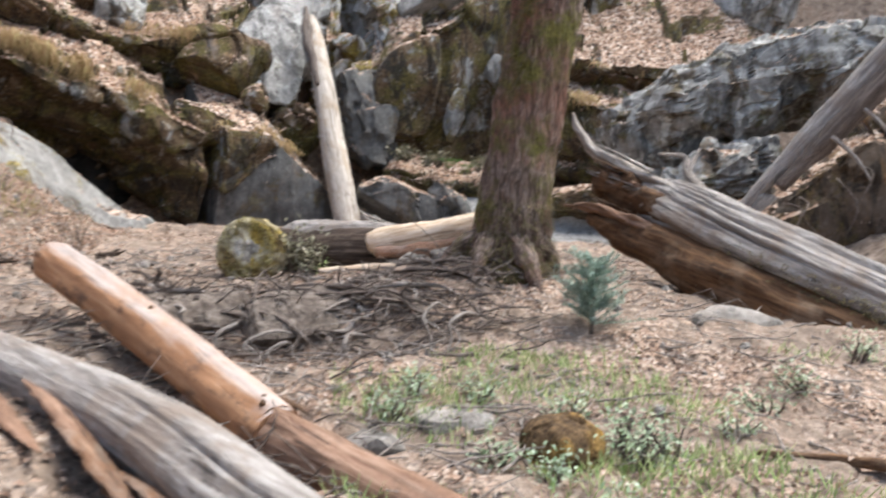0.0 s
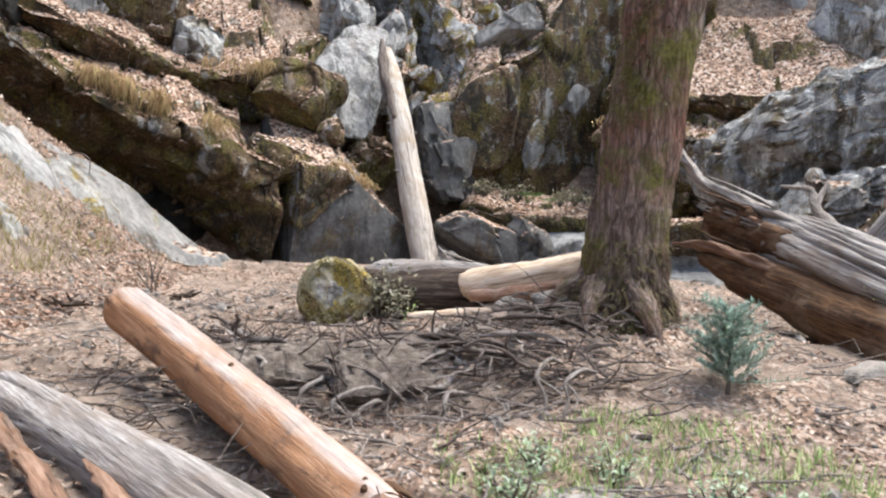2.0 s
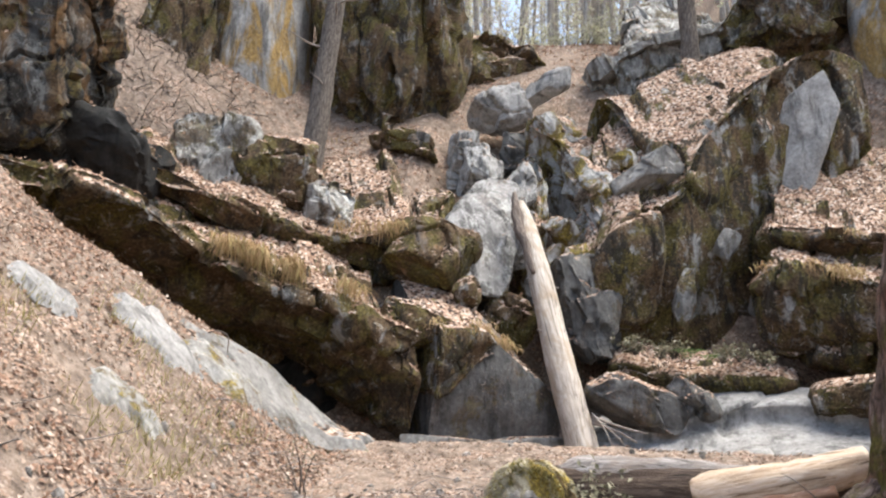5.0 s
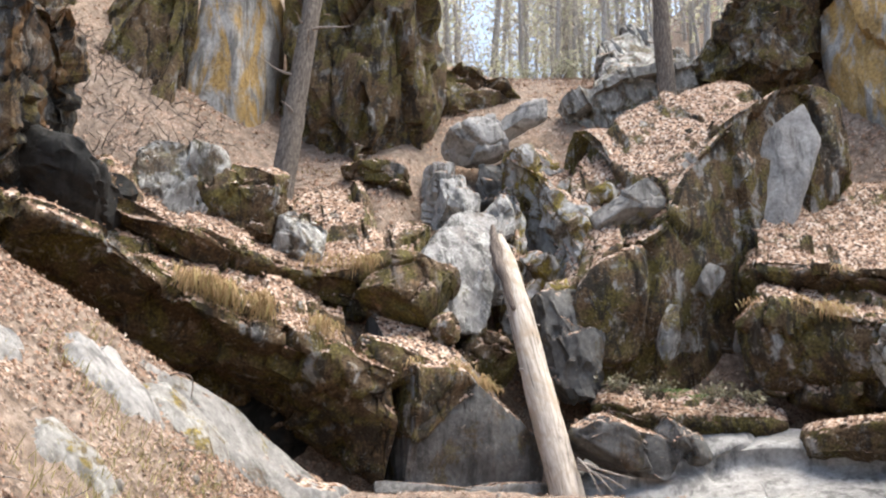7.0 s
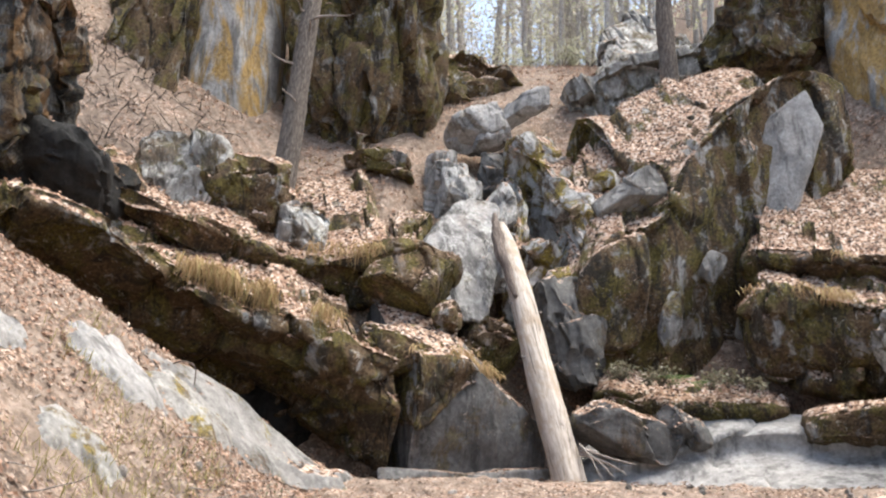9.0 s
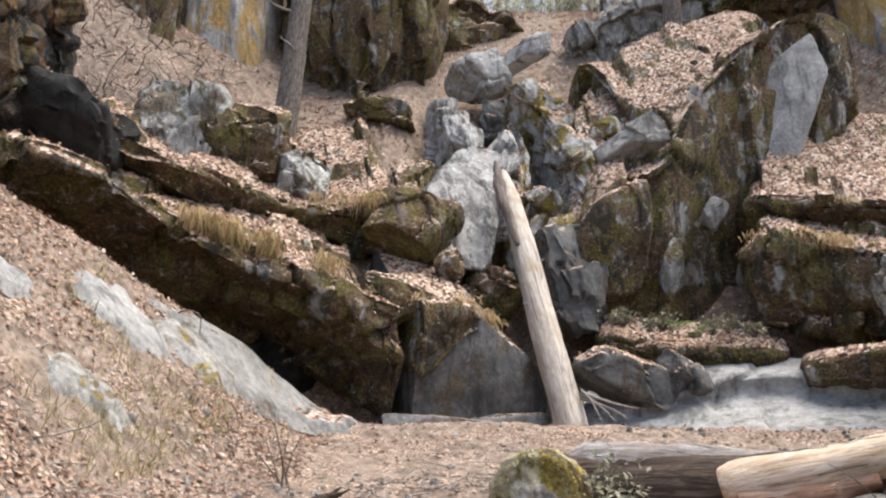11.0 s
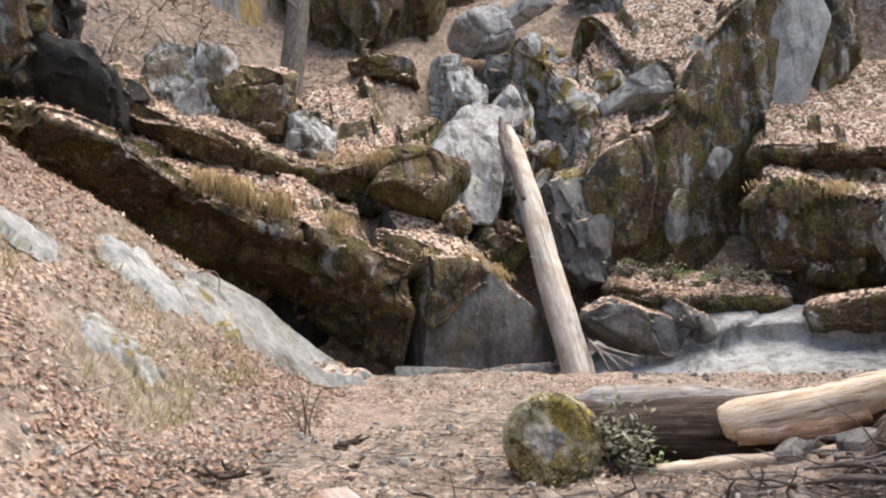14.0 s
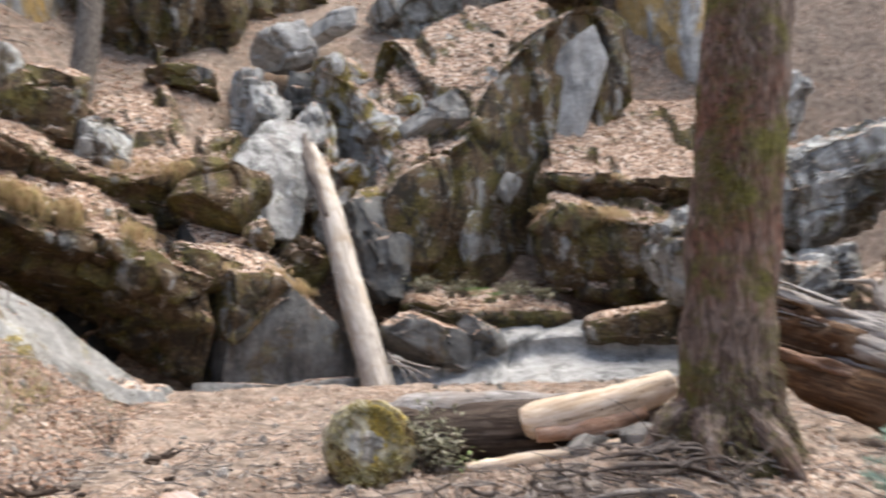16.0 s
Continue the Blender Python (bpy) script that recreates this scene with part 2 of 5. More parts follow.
M_LOGTAN = wood_mat("peeled_wood", (0.27, 0.155, 0.08), (0.58, 0.44, 0.31), (0.80, 0.71, 0.60), patches=(0.72, 0.63, 0.53))
M_LOGRED = wood_mat("reddish_peeled_wood", (0.15, 0.075, 0.045), (0.34, 0.195, 0.125), (0.52, 0.38, 0.29), patches=(0.50, 0.40, 0.33))
M_LOGPALE = wood_mat("pale_weathered_wood", (0.15, 0.12, 0.095), (0.45, 0.39, 0.33), (0.68, 0.62, 0.55), patches=(0.36, 0.28, 0.20))
M_LOGBLEACH = bleached_mat("bleached_peeled_wood")
M_LOGDARK = wood_mat("charred_wood", (0.012, 0.008, 0.006), (0.058, 0.038, 0.026), (0.20, 0.15, 0.115))
M_ROT = wood_mat("rotten_brown_wood", (0.018, 0.010, 0.005), (0.085, 0.042, 0.019), (0.24, 0.13, 0.06), 1.3, patches=(0.19, 0.13, 0.085))
M_ROT2 = wood_mat("dull_red_wood", (0.06, 0.032, 0.02), (0.22, 0.125, 0.08), (0.40, 0.28, 0.21), patches=(0.13, 0.08, 0.055))
M_REDWOOD = wood_mat("torn_red_wood", (0.05, 0.024, 0.012), (0.17, 0.09, 0.05), (0.36, 0.24, 0.165), patches=(0.24, 0.20, 0.17))
M_BARK = bark_mat("red_brown_bark", (0.030, 0.022, 0.018), (0.165, 0.114, 0.088), (0.37, 0.30, 0.26), 0.55, 0.65)
M_SNAG = bark_mat("grey_bark", (0.04, 0.034, 0.03), (0.15, 0.125, 0.105), (0.29, 0.25, 0.22), 0.0, 0.0)
M_STUMP = rock_mat("mossy_cut_wood", 0.42, (1, 0.88, 0.62), 0.60, 0.0, 0.2, 0.25, (3.4, 3.1, 1.7), dark=0.2)
M_CUT = rock_mat("weathered_cut_wood", 0.36, (1, 0.91, 0.78), 0.30, 0.0, 0.25, 0.4, rusty=(0.22, 0.12, 0.06), dark=0.35)
M_LITTER = leaf_mat("dry_leaves", [(0.0, (0.06, 0.034, 0.022)), (0.25, (0.21, 0.124, 0.080)), (0.6, (0.35, 0.226, 0.155)), (0.85, (0.44, 0.325, 0.245)), (1.0, (0.58, 0.49, 0.42))])


# ---- helpers for shapes ----
def smooth(a, b, x):
    t = np.clip((np.asarray(x, float) - a) / (b - a), 0, 1)
    return t * t * (3 - 2 * t)


def mesh_of(name, verts, faces, mat, shade=True):
    me = bpy.data.meshes.new(name)
    me.from_pydata([tuple(v) for v in verts], [], faces)
    me.materials.append(mat)
    if shade:
        me.polygons.foreach_set("use_smooth", [len(f) < 7 for f in faces])
    me.update()
    return me


def fbm(v, octaves=5, h=0.9, lac=2.1):
    return noise.fractal(v, h, lac, octaves)


def rough_up(verts, normals, amount, scale, seed, tall=1.0, groove=0.5):
    """Push points along their normals: swells, tilted fracture planes with open joints, and grain. tall: blocks higher than wide."""
    out = []
    off = Vector((seed * 7.3, seed * 3.1, seed * 5.7))
    for v, n in zip(verts, normals):
        p = Vector((v.x / scale, v.y / scale, v.z / scale / tall)) + off
        w = p + Vector((0.16 * fbm(p * 1.6, 2), 0.0, 0.16 * fbm(p * 1.4 + Vector((9, 4, 0)), 2)))
        a, b = w * 0.8, w * 2.1 + Vector((3, 1, 2))
        dist, pts = noise.voronoi(a)
        d2, p2 = noise.voronoi(b)
        c = noise.cell(pts[0] * 13.7) - 0.5
        c2 = noise.cell(p2[0] * 17.1) - 0.5
        tilt = noise.cell_vector(pts[0] * 9.1) - Vector((0.5, 0.5, 0.5))
        tilt2 = noise.cell_vector(p2[0] * 5.3) - Vector((0.5, 0.5, 0.5))
        d = 0.30 * fbm(p * 0.7, 2) + 0.55 * c + 1.3 * tilt.dot(a - pts[0]) + 0.20 * c2 + 0.45 * tilt2.dot(b - p2[0]) + 0.07 * fbm(p * 5, 4) + 0.05 * fbm(p * 15, 3)
        gap = min(1.0, (dist[1] - dist[0]) / 0.07)
        gap2 = min(1.0, (d2[1] - d2[0]) / 0.07)
        d -= groove * ((1 - gap) * 0.8 + (1 - gap2) * 0.22)
        out.append(v + n * (d * amount))
    return out


def grid_faces(rows, cols, closed=False):
    faces = []
    for i in range(rows - 1):
        for j in range(cols if closed else cols - 1):
            a, b = i * cols + j, i * cols + (j + 1) % cols
            faces.append((a, b, b + cols, a + cols))
    return faces


def spline(points, n):
    """n points on a Catmull-Rom curve; the points may have any number of values."""
    pts = np.array(points, float)
    pts = np.vstack([2 * pts[0] - pts[1], pts, 2 * pts[-1] - pts[-2]])
    out = []
    for u in np.linspace(0, len(points) - 1 - 1e-9, n):
        i = int(u)
        f = u - i
        a, b, c, d = pts[i:i + 4]
        out.append(0.5 * (2 * b + (c - a) * f + (2 * a - 5 * b + 4 * c - d) * f * f + (3 * b - a - 3 * c + d) * f ** 3))
    return np.array(out)


def recalc(me):
    bm = bmesh.new()
    bm.from_mesh(me)
    bmesh.ops.recalc_face_normals(bm, faces=bm.faces)
    bm.to_mesh(me)
    bm.free()
    return me


ROCKS = []


def ledge(name, stations, mat, label, seed, amount=0.35, scale=1.3, across=56, along=120, category="rock", tall=1.0, blunt=False, groove=0.5):
    """A rock ledge. Each station: crest x, y, z; height of the face; how far the foot is set back; depth and rise of the top."""
    st = spline(stations, along)
    crest = st[:, :3]
    tang = np.gradient(crest, axis=0)
    verts = []
    for i, (x, y, z, h, under, deep, rise) in enumerate(st):
        t = Vector((tang[i][0], tang[i][1], 0)).normalized()
        n = Vector((t.y, -t.x, 0))
        c = Vector((x, y, z))
        r = min(0.18, h * 0.2)
        prof = [c - n * (deep + 0.6) + Vector((0, 0, rise - h * 0.9)), c - n * deep + Vector((0, 0, rise)), c - n * deep * 0.5 + Vector((0, 0, rise * 0.45 + 0.03)),
                c - n * r + Vector((0, 0, r * 0.1)), c + n * r * 0.3 - Vector((0, 0, r * 0.8)), c + n * 0.12 - Vector((0, 0, h * 0.45)),
                c - n * under * 0.55 - Vector((0, 0, h * 0.8)), c - n * under - Vector((0, 0, h)), c - n * (under + 0.8) - Vector((0, 0, h * 1.02))]
        k = 1.0 if blunt and 1 < i < along - 2 else min(1.0, 0.25 + 7.0 * min(i, along - 1 - i) / along)
        mid = c - n * deep * 0.45 - Vector((0, 0, h * 0.5))
        prof = [mid + (p - mid) * (k ** 0.5) for p in prof]
        verts += [Vector(p) for p in spline([tuple(p) for p in prof], across)]
    faces = grid_faces(along, across, True)
    faces += [tuple(range(across)), tuple(range((along - 1) * across, along * across))]
    me = recalc(mesh_of(name, verts, faces, mat))
    new_co = rough_up([v.co.copy() for v in me.vertices], [v.normal.copy() for v in me.vertices], amount, scale, seed, tall, groove)
    me.vertices.foreach_set("co", np.array([tuple(v) for v in new_co]).ravel())
    me.update()
    me.set_sharp_from_angle(angle=radians(38))
    ob = new(name, me)
    ROCKS.append(ob)
    return tagged(ob, label, category)


BALL = {}


def ball(level):
    if level not in BALL:
        bm = bmesh.new()
        bmesh.ops.create_icosphere(bm, subdivisions=level, radius=1)
        BALL[level] = ([v.co.copy() for v in bm.verts], [tuple(v.index for v in f.verts) for f in bm.faces])
        bm.free()
    return BALL[level]


def boulder(name, centre, size, turn, mat, label, seed, power=3.0, amount=0.25, scale=1.0, level=5, cuts=7, category="rock", tall=1.0, groove=0.4):
    """A broken block of stone: a rounded box with a few flat breaks, roughened."""
    co, faces = ball(level)
    rnd = random.Random(seed)
    planes = []
    for _ in range(cuts):
        d = Vector((rnd.gauss(0, 1), rnd.gauss(0, 1), rnd.gauss(0, 1))).normalized()
        planes.append((d, rnd.uniform(0.72, 0.95)))
    half = Vector(size) * 0.5
    verts = []
    for v in co:
        m = (abs(v.x) ** power + abs(v.y) ** power + abs(v.z) ** power) ** (1 / power)
        p = v / m
        for d, lim in planes:
            over = p.dot(d) - lim
            if over > 0:
                p = p - d * over * 0.9
        verts.append(Vector((p.x * half.x, p.y * half.y, p.z * half.z)))
    turn_m = Euler([radians(a) for a in turn]).to_matrix()
    verts = [turn_m @ v + Vector(centre) for v in verts]
    me = mesh_of(name, verts, faces, mat)
    new_co = rough_up([v.co.copy() for v in me.vertices], [v.normal.copy() for v in me.vertices], amount, scale, seed, tall, groove)
    me.vertices.foreach_set("co", np.array([tuple(v) for v in new_co]).ravel())
    me.update()
    me.set_sharp_from_angle(angle=radians(38))
    ob = new(name, me)
    ROCKS.append(ob)
    return tagged(ob, label, category)


def tube(points, radii, seg=20, n=60, rough=0.06, seed=0, squash=1.0, grain=9.0):
    """Verts and faces of a tapered, uneven limb along a curve, in place."""
    st = spline([(*p, r) for p, r in zip(points, radii)], n)
    pos = [Vector(s[:3]) for s in st]
    verts = []
    ref = Vector((0.21, 0.13, 1)) if abs((pos[-1] - pos[0]).normalized().z) < 0.9 else Vector((1, 0.2, 0))
    for i in range(n):
        t = (pos[min(i + 1, n - 1)] - pos[max(i - 1, 0)]).normalized()
        a = t.cross(ref).normalized()
        b = a.cross(t)
        for j in range(seg):
            w = 2 * math.pi * j / seg
            d = a * math.cos(w) + b * math.sin(w) * squash
            q = Vector((math.cos(w) * 1.5 + seed, math.sin(w) * 1.5, i / n * grain))
            verts.append(pos[i] + d * st[i][3] * (1 + rough * 2.0 * fbm(q, 4)))
    faces = grid_faces(n, seg, True) + [tuple(range(seg))[::-1], tuple(range((n - 1) * seg, n * seg))]
    return verts, faces


def along_z(verts, p0, p1):
    """Bring points into a frame whose z runs from p0 to p1, with its pose."""
    m = Matrix.Translation(p0) @ (Vector(p1) - Vector(p0)).to_track_quat("Z", "Y").to_matrix().to_4x4()
    inv = m.inverted()
    return [inv @ v for v in verts], m


def limb(name, points, radii, mat, seg=20, n=60, rough=0.06, seed=0, squash=1.0, grain=9.0):
    verts, faces = tube(points, radii, seg, n, rough, seed, squash, grain)
    verts, m = along_z(verts, points[0], points[-1])
    ob = new(name, recalc(mesh_of(name, verts, faces, mat)))
    ob.matrix_world = m
    return ob


# ---- ground ----
def ground_z(x, y, fine=True):
    x, y = np.asarray(x, float), np.asarray(y, float)
    turn = y - 2.5 * smooth(-1.6, 0.0, x) * smooth(22, 24.6, y) * (1 - smooth(30, 35, y))
    z = np.interp(turn, [-200, -20, 4, 7, 9, 10, 11, 14, 17, 19.5, 21, 22.5, 24.6, 26, 27, 28, 29, 32, 36, 40, 45, 60, 90, 200, 2500],
                  [8, 0.6, -0.05, 0.08, 0.10, 0.30, 0.56, 0.72, 0.85, 1.02, 0.95, 0.6, 0.7, 3.6, 5.6, 7.2, 8.3, 10.3, 13.8, 16.2, 18.2, 24.0, 36, 70, 70])
    z = z + 0.34 * (1 - smooth(0.5, 2.1, x)) * smooth(3, 6.5, y) * (1 - smooth(9.6, 11, y))
    # side slope of the stream's left bank, ending in a blunt nose
    x0 = np.interp(y, [2, 9, 12.5, 15, 18, 20.5], [-4.5, -2.0, -1.5, -2.0, -1.95, -1.5])
    back = np.interp(x, [-8, -4.3, -3.0, -2.3, -1.4, -0.8], [15.5, 16.8, 18.2, 18.9, 20.0, 20.6])
    lift = np.log1p(np.exp(np.clip(3.0 * (x0 - x), -40, 40))) / 3.0
    z = z + np.minimum(lift * 1.12, 7 + 0.15 * lift) * (1 - smooth(0.0, 1.4, y - back))
    z = z + (0.12 + 0.38 * smooth(-5.0, -3.6, x)) * (1 - smooth(-2.6, -1.1, x)) * smooth(12.5, 16.5, y) * (1 - smooth(0.0, 1.4, y - back))
    # black hollow under the long ledge
    z = z - 1.3 * smooth(0.6, 1.6, y - back) * (1 - smooth(24.5, 26, y)) * (1 - smooth(-2.2, -0.7, x))
    # far banks
    z = z + np.minimum(0.8 * np.maximum(0, -x - 4.5), 12) * smooth(24, 26, y)
    z = z + np.minimum(0.8 * np.maximum(0, x - 10), 14) * smooth(26, 31, y) + np.minimum(0.7 * np.maximum(0, -x - 3), 14) * smooth(33, 40, y)
    z = z + np.minimum(0.5 * np.maximum(0, x - 9.5), 8) * smooth(6, 15, y) * (1 - smooth(24, 28, y))
    # hollow with roots, rise at the tree
    z = z - 0.46 * np.exp(-(((x - 2.0) / 1.2) ** 2 + ((y - 10.95) / 0.5) ** 2))
    z = z - 0.2 * np.exp(-(((x + y * 0.8 - 8.75) / 0.7) ** 2 + ((y - 9.3) / 0.7) ** 2))
    z = z + 0.46 * np.exp(-(((x - 4.1) / 1.4) ** 2 + ((y - 12.55) / 0.95) ** 2))
    z = z + 0.12 * np.exp(-(((x - 0.8) / 1.7) ** 2 + ((y - 20) / 1.5) ** 2))
    return z


def axis(lo, hi, step, far, grow=1.13):
    a = list(np.arange(lo, hi + step, step))
    s = step
    while a[-1] < far[1]:
        s *= grow
        a.append(a[-1] + s)
    s = step
    while a[0] > far[0]:
        s *= grow
        a.insert(0, a[0] - s)
    return np.array(a)


gx, gy = axis(-6.5, 10, 0.07, (-1500, 1500)), axis(3.5, 22, 0.07, (-1200, 2400))
GX, GY = np.meshgrid(gx, gy)
GZ = ground_z(GX, GY)
flat = np.stack([GX, GY, GZ], -1).reshape(-1, 3)
near = ((flat[:, 0] > -12) & (flat[:, 0] < 16) & (flat[:, 1] > 0) & (flat[:, 1] < 40))
for i in np.nonzero(near)[0]:
    v = Vector(flat[i])
    flat[i, 2] += 0.07 * fbm(v * 0.9, 3) + 0.05 * fbm(v * 3.1, 3) + 0.025 * fbm(v * 9, 2)
ground = tagged(new("ground", mesh_of("ground", flat, grid_faces(len(gy), len(gx)), M_GROUND)), "leaf-strewn forest floor rising along a dry stream bed", "ground", kind="structure")


def on_ground(x, y):
    return float(ground_z(x, y))


# ---- parts and small builders ----
def part(name, verts, faces, mat, parent, label="", shade=True):
    """One mesh under a thing, its points given in world space."""
    inv = parent.matrix_world.inverted() if parent else Matrix()
    ob = new(name, mesh_of(name, [inv @ Vector(v) for v in verts], faces, mat, shade))
    ob.parent = parent
    if label:
        ob["label"] = label
    return ob


def root_of(name, place):
    ob = new(name)
    ob.empty_display_size = 0.2
    ob.matrix_world = Matrix.Translation(place)
    return ob


def limb_part(name, points, radii, mat, parent, label="", seg=12, n=30, rough=0.08, seed=0, squash=1.0, grain=6.0):
    """A limb with its grain along its own length, under a thing."""
    verts, faces = tube(points, radii, seg, n, rough, seed, squash, grain)
    verts, m = along_z(verts, points[0], points[-1])
    ob = new(name, recalc(mesh_of(name, verts, faces, mat)))
    ob.parent = parent
    ob.matrix_parent_inverse = parent.matrix_world.inverted()
    ob.matrix_basis = m
    if label:
        ob["label"] = label
    return ob


def crooked(start, way, length, rnd, bend=0.25, steps=5):
    """Points of a crooked twig or root."""
    p, d = Vector(start), Vector(way).normalized()
    pts = [p.copy()]
    for _ in range(steps):
        d = (d + Vector((rnd.gauss(0, bend), rnd.gauss(0, bend), rnd.gauss(0, bend * 0.7)))).normalized()
        p = p + d * length / steps
        pts.append(p.copy())
    return pts


class Heap:
    """Collects many small pieces into one mesh."""

    def __init__(self):
        self.v, self.f = [], []

    def add(self, verts, faces):
        k = len(self.v)
        self.v += [tuple(v) for v in verts]
        self.f += [tuple(i + k for i in f) for f in faces]

    def blade(self, base, tip, width, bow=0.0, side=None):
        base, tip = Vector(base), Vector(tip)
        d = tip - base
        s = side if side else d.cross(Vector((0, 0, 1)) if abs(d.normalized().z) < 0.95 else Vector((1, 0.3, 0))).normalized()
        mid = base + d * 0.55 + Vector((0, 0, bow))
        self.add([base - s * width / 2, base + s * width / 2, mid + s * width * 0.4, mid - s * width * 0.4, tip], [(0, 1, 2, 3), (3, 2, 4)])

    def leaf(self, place, way, up, length, width):
        """A leaf folded along its midrib."""
        way, up = Vector(way).normalized(), Vector(up)
        s = way.cross(up).normalized()
        u = s.cross(way)
        p = Vector(place)
        self.add([p, p + way * length * 0.5 + s * width / 2 + u * width * 0.2, p + way * length, p + way * length * 0.5 - s * width / 2 + u * width * 0.2], [(0, 1, 2), (0, 2, 3)])

    def twig(self, pts, r0, r1, seg=5):
        rings = len(pts)
        verts = []
        for i, p in enumerate(pts):
            t = (pts[min(i + 1, rings - 1)] - pts[max(i - 1, 0)]).normalized()
            a = t.cross(Vector((0.3, 0.2, 1))).normalized()
            b = a.cross(t)
            r = r0 + (r1 - r0) * i / (rings - 1)
            verts += [p + (a * math.cos(2 * math.pi * j / seg) + b * math.sin(2 * math.pi * j / seg)) * r for j in range(seg)]
        self.add(verts, grid_faces(rings, seg, True) + [tuple(range(seg)), tuple(range((rings - 1) * seg, rings * seg))])

    def make(self, name, mat, parent=None, label="", shade=False):
        return part(name, self.v, self.f, mat, parent, label, shade)


rnd = random.Random(11)
M_TWIG = wood_mat("bleached_twigs", (0.10, 0.08, 0.065), (0.26, 0.22, 0.19), (0.52, 0.47, 0.42), 2.0)
M_ROOT = wood_mat("grey_roots", (0.032, 0.024, 0.019), (0.12, 0.092, 0.075), (0.29, 0.24, 0.21), 1.5)
M_STRAW = leaf_mat("dry_grass", [(0.0, (0.17, 0.09, 0.04)), (0.4, (0.34, 0.20, 0.10)), (0.75, (0.46, 0.32, 0.17)), (1.0, (0.28, 0.25, 0.09))])
M_GRASS = leaf_mat("green_grass", [(0.0, (0.12, 0.21, 0.06)), (0.45, (0.24, 0.36, 0.11)), (0.75, (0.36, 0.43, 0.18)), (1.0, (0.52, 0.46, 0.28))])
M_NEEDLE = leaf_mat("blue_green_needles", [(0.0, (0.13, 0.20, 0.15)), (0.5, (0.26, 0.36, 0.29)), (1.0, (0.45, 0.53, 0.46))])
M_HERB = leaf_mat("grey_green_herb", [(0.0, (0.16, 0.24, 0.12)), (0.5, (0.31, 0.39, 0.25)), (1.0, (0.50, 0.55, 0.42))])
M_SHRUB = leaf_mat("dull_green_leaves", [(0.0, (0.06, 0.06, 0.03)), (0.4, (0.17, 0.16, 0.09)), (0.8, (0.32, 0.30, 0.20)), (1.0, (0.48, 0.43, 0.34))])
M_FERN = leaf_mat("fern_green", [(0.0, (0.06, 0.12, 0.03)), (0.5, (0.13, 0.24, 0.07)), (1.0, (0.25, 0.34, 0.14))])
M_MOSSPAD = leaf_mat("moss_strands", [(0.0, (0.035, 0.028, 0.012)), (0.5, (0.085, 0.066, 0.028)), (1.0, (0.16, 0.125, 0.055))])
M_STUMPMOSS = leaf_mat("bright_moss", [(0.0, (0.16, 0.135, 0.045)), (0.5, (0.38, 0.335, 0.14)), (1.0, (0.58, 0.53, 0.29))])
M_STONE = rock_mat("loose_stone", 0.30, (1, 0.90, 0.80), 0.1, 0.0, 0.1, 0.2)

# ---- left wall of the gorge ----
A1 = ledge("rock_ledge", [(-8.4, 17.6, 5.7, 0.7, 1.9, 3.8, 0.5), (-6.6, 19.0, 5.55, 0.75, 2.0, 3.8, 0.5), (-5.5, 20.1, 5.45, 0.95, 2.1, 3.8, 0.6), (-4.3, 21.3, 4.7, 1.25, 2.2, 3.4, 1.0), (-3.4, 22.0, 4.3, 1.5, 2.2, 3.2, 1.2), (-2.1, 22.5, 3.9, 1.75, 2.0, 3.2, 1.4),
      (-1.1, 23.1, 3.45, 1.9, 1.3, 3.0, 1.4), (-0.5, 23.55, 3.25, 2.2, 0.5, 2.8, 1.3)],
      M_LEDGE, "long mossy ledge, leaves on top, over a dark hollow", 1, 0.36, 1.5, 76, 190, blunt=True, groove=0.35)
A2 = ledge("rock_block", [(-0.40, 23.74, 3.28, 2.55, 0.3, 2.6, 1.2), (-0.1, 23.9, 3.28, 2.6, 0.2, 2.4, 1.2), (0.35, 24.15, 3.32, 2.75, 0.15, 2.0, 0.9), (0.72, 24.3, 3.22, 2.7, 0.1, 1.6, 0.6), (1.5, 24.6, 2.55, 2.1, 0.05, 1.2, 0.3), (2.3, 24.95, 1.85, 1.5, 0.05, 1.0, 0.2)],
      M_FACE, "dark grey fractured rock block, mossy along its top", 31, 0.06, 2.4, 64, 110, blunt=True, groove=0.7)
part_cap = ledge("moss_cap", [(-0.38, 23.58, 3.34, 1.6, 0.1, 1.2, 0.5), (-0.06, 23.76, 3.34, 1.5, 0.08, 1.4, 0.6), (0.34, 23.96, 3.38, 1.1, 0.04, 1.3, 0.5), (0.66, 24.12, 3.30, 0.7, 0.02, 1.1, 0.4), (1.0, 24.42, 3.0, 0.25, 0.02, 0.8, 0.3)], M_LEDGE, "brown moss over the top of the block", 32, 0.10, 0.7, 48, 80, groove=0.2)
part_cap.parent = A2
del part_cap["category"]
for bx, by, bz, bl, bt in ((0.15, 23.95, 0.86, 2.5, 5), (1.5, 24.45, 0.86, 1.7, -2)):
    toe = boulder("toe", (bx, by, bz), (bl, 0.5, 0.34), (0, bt, 24), M_BANK, "pale straight band along its foot", 33, 7, 0.03, 1.2, 5, 3, groove=0.2)
    toe.parent = A2
    del toe["category"]
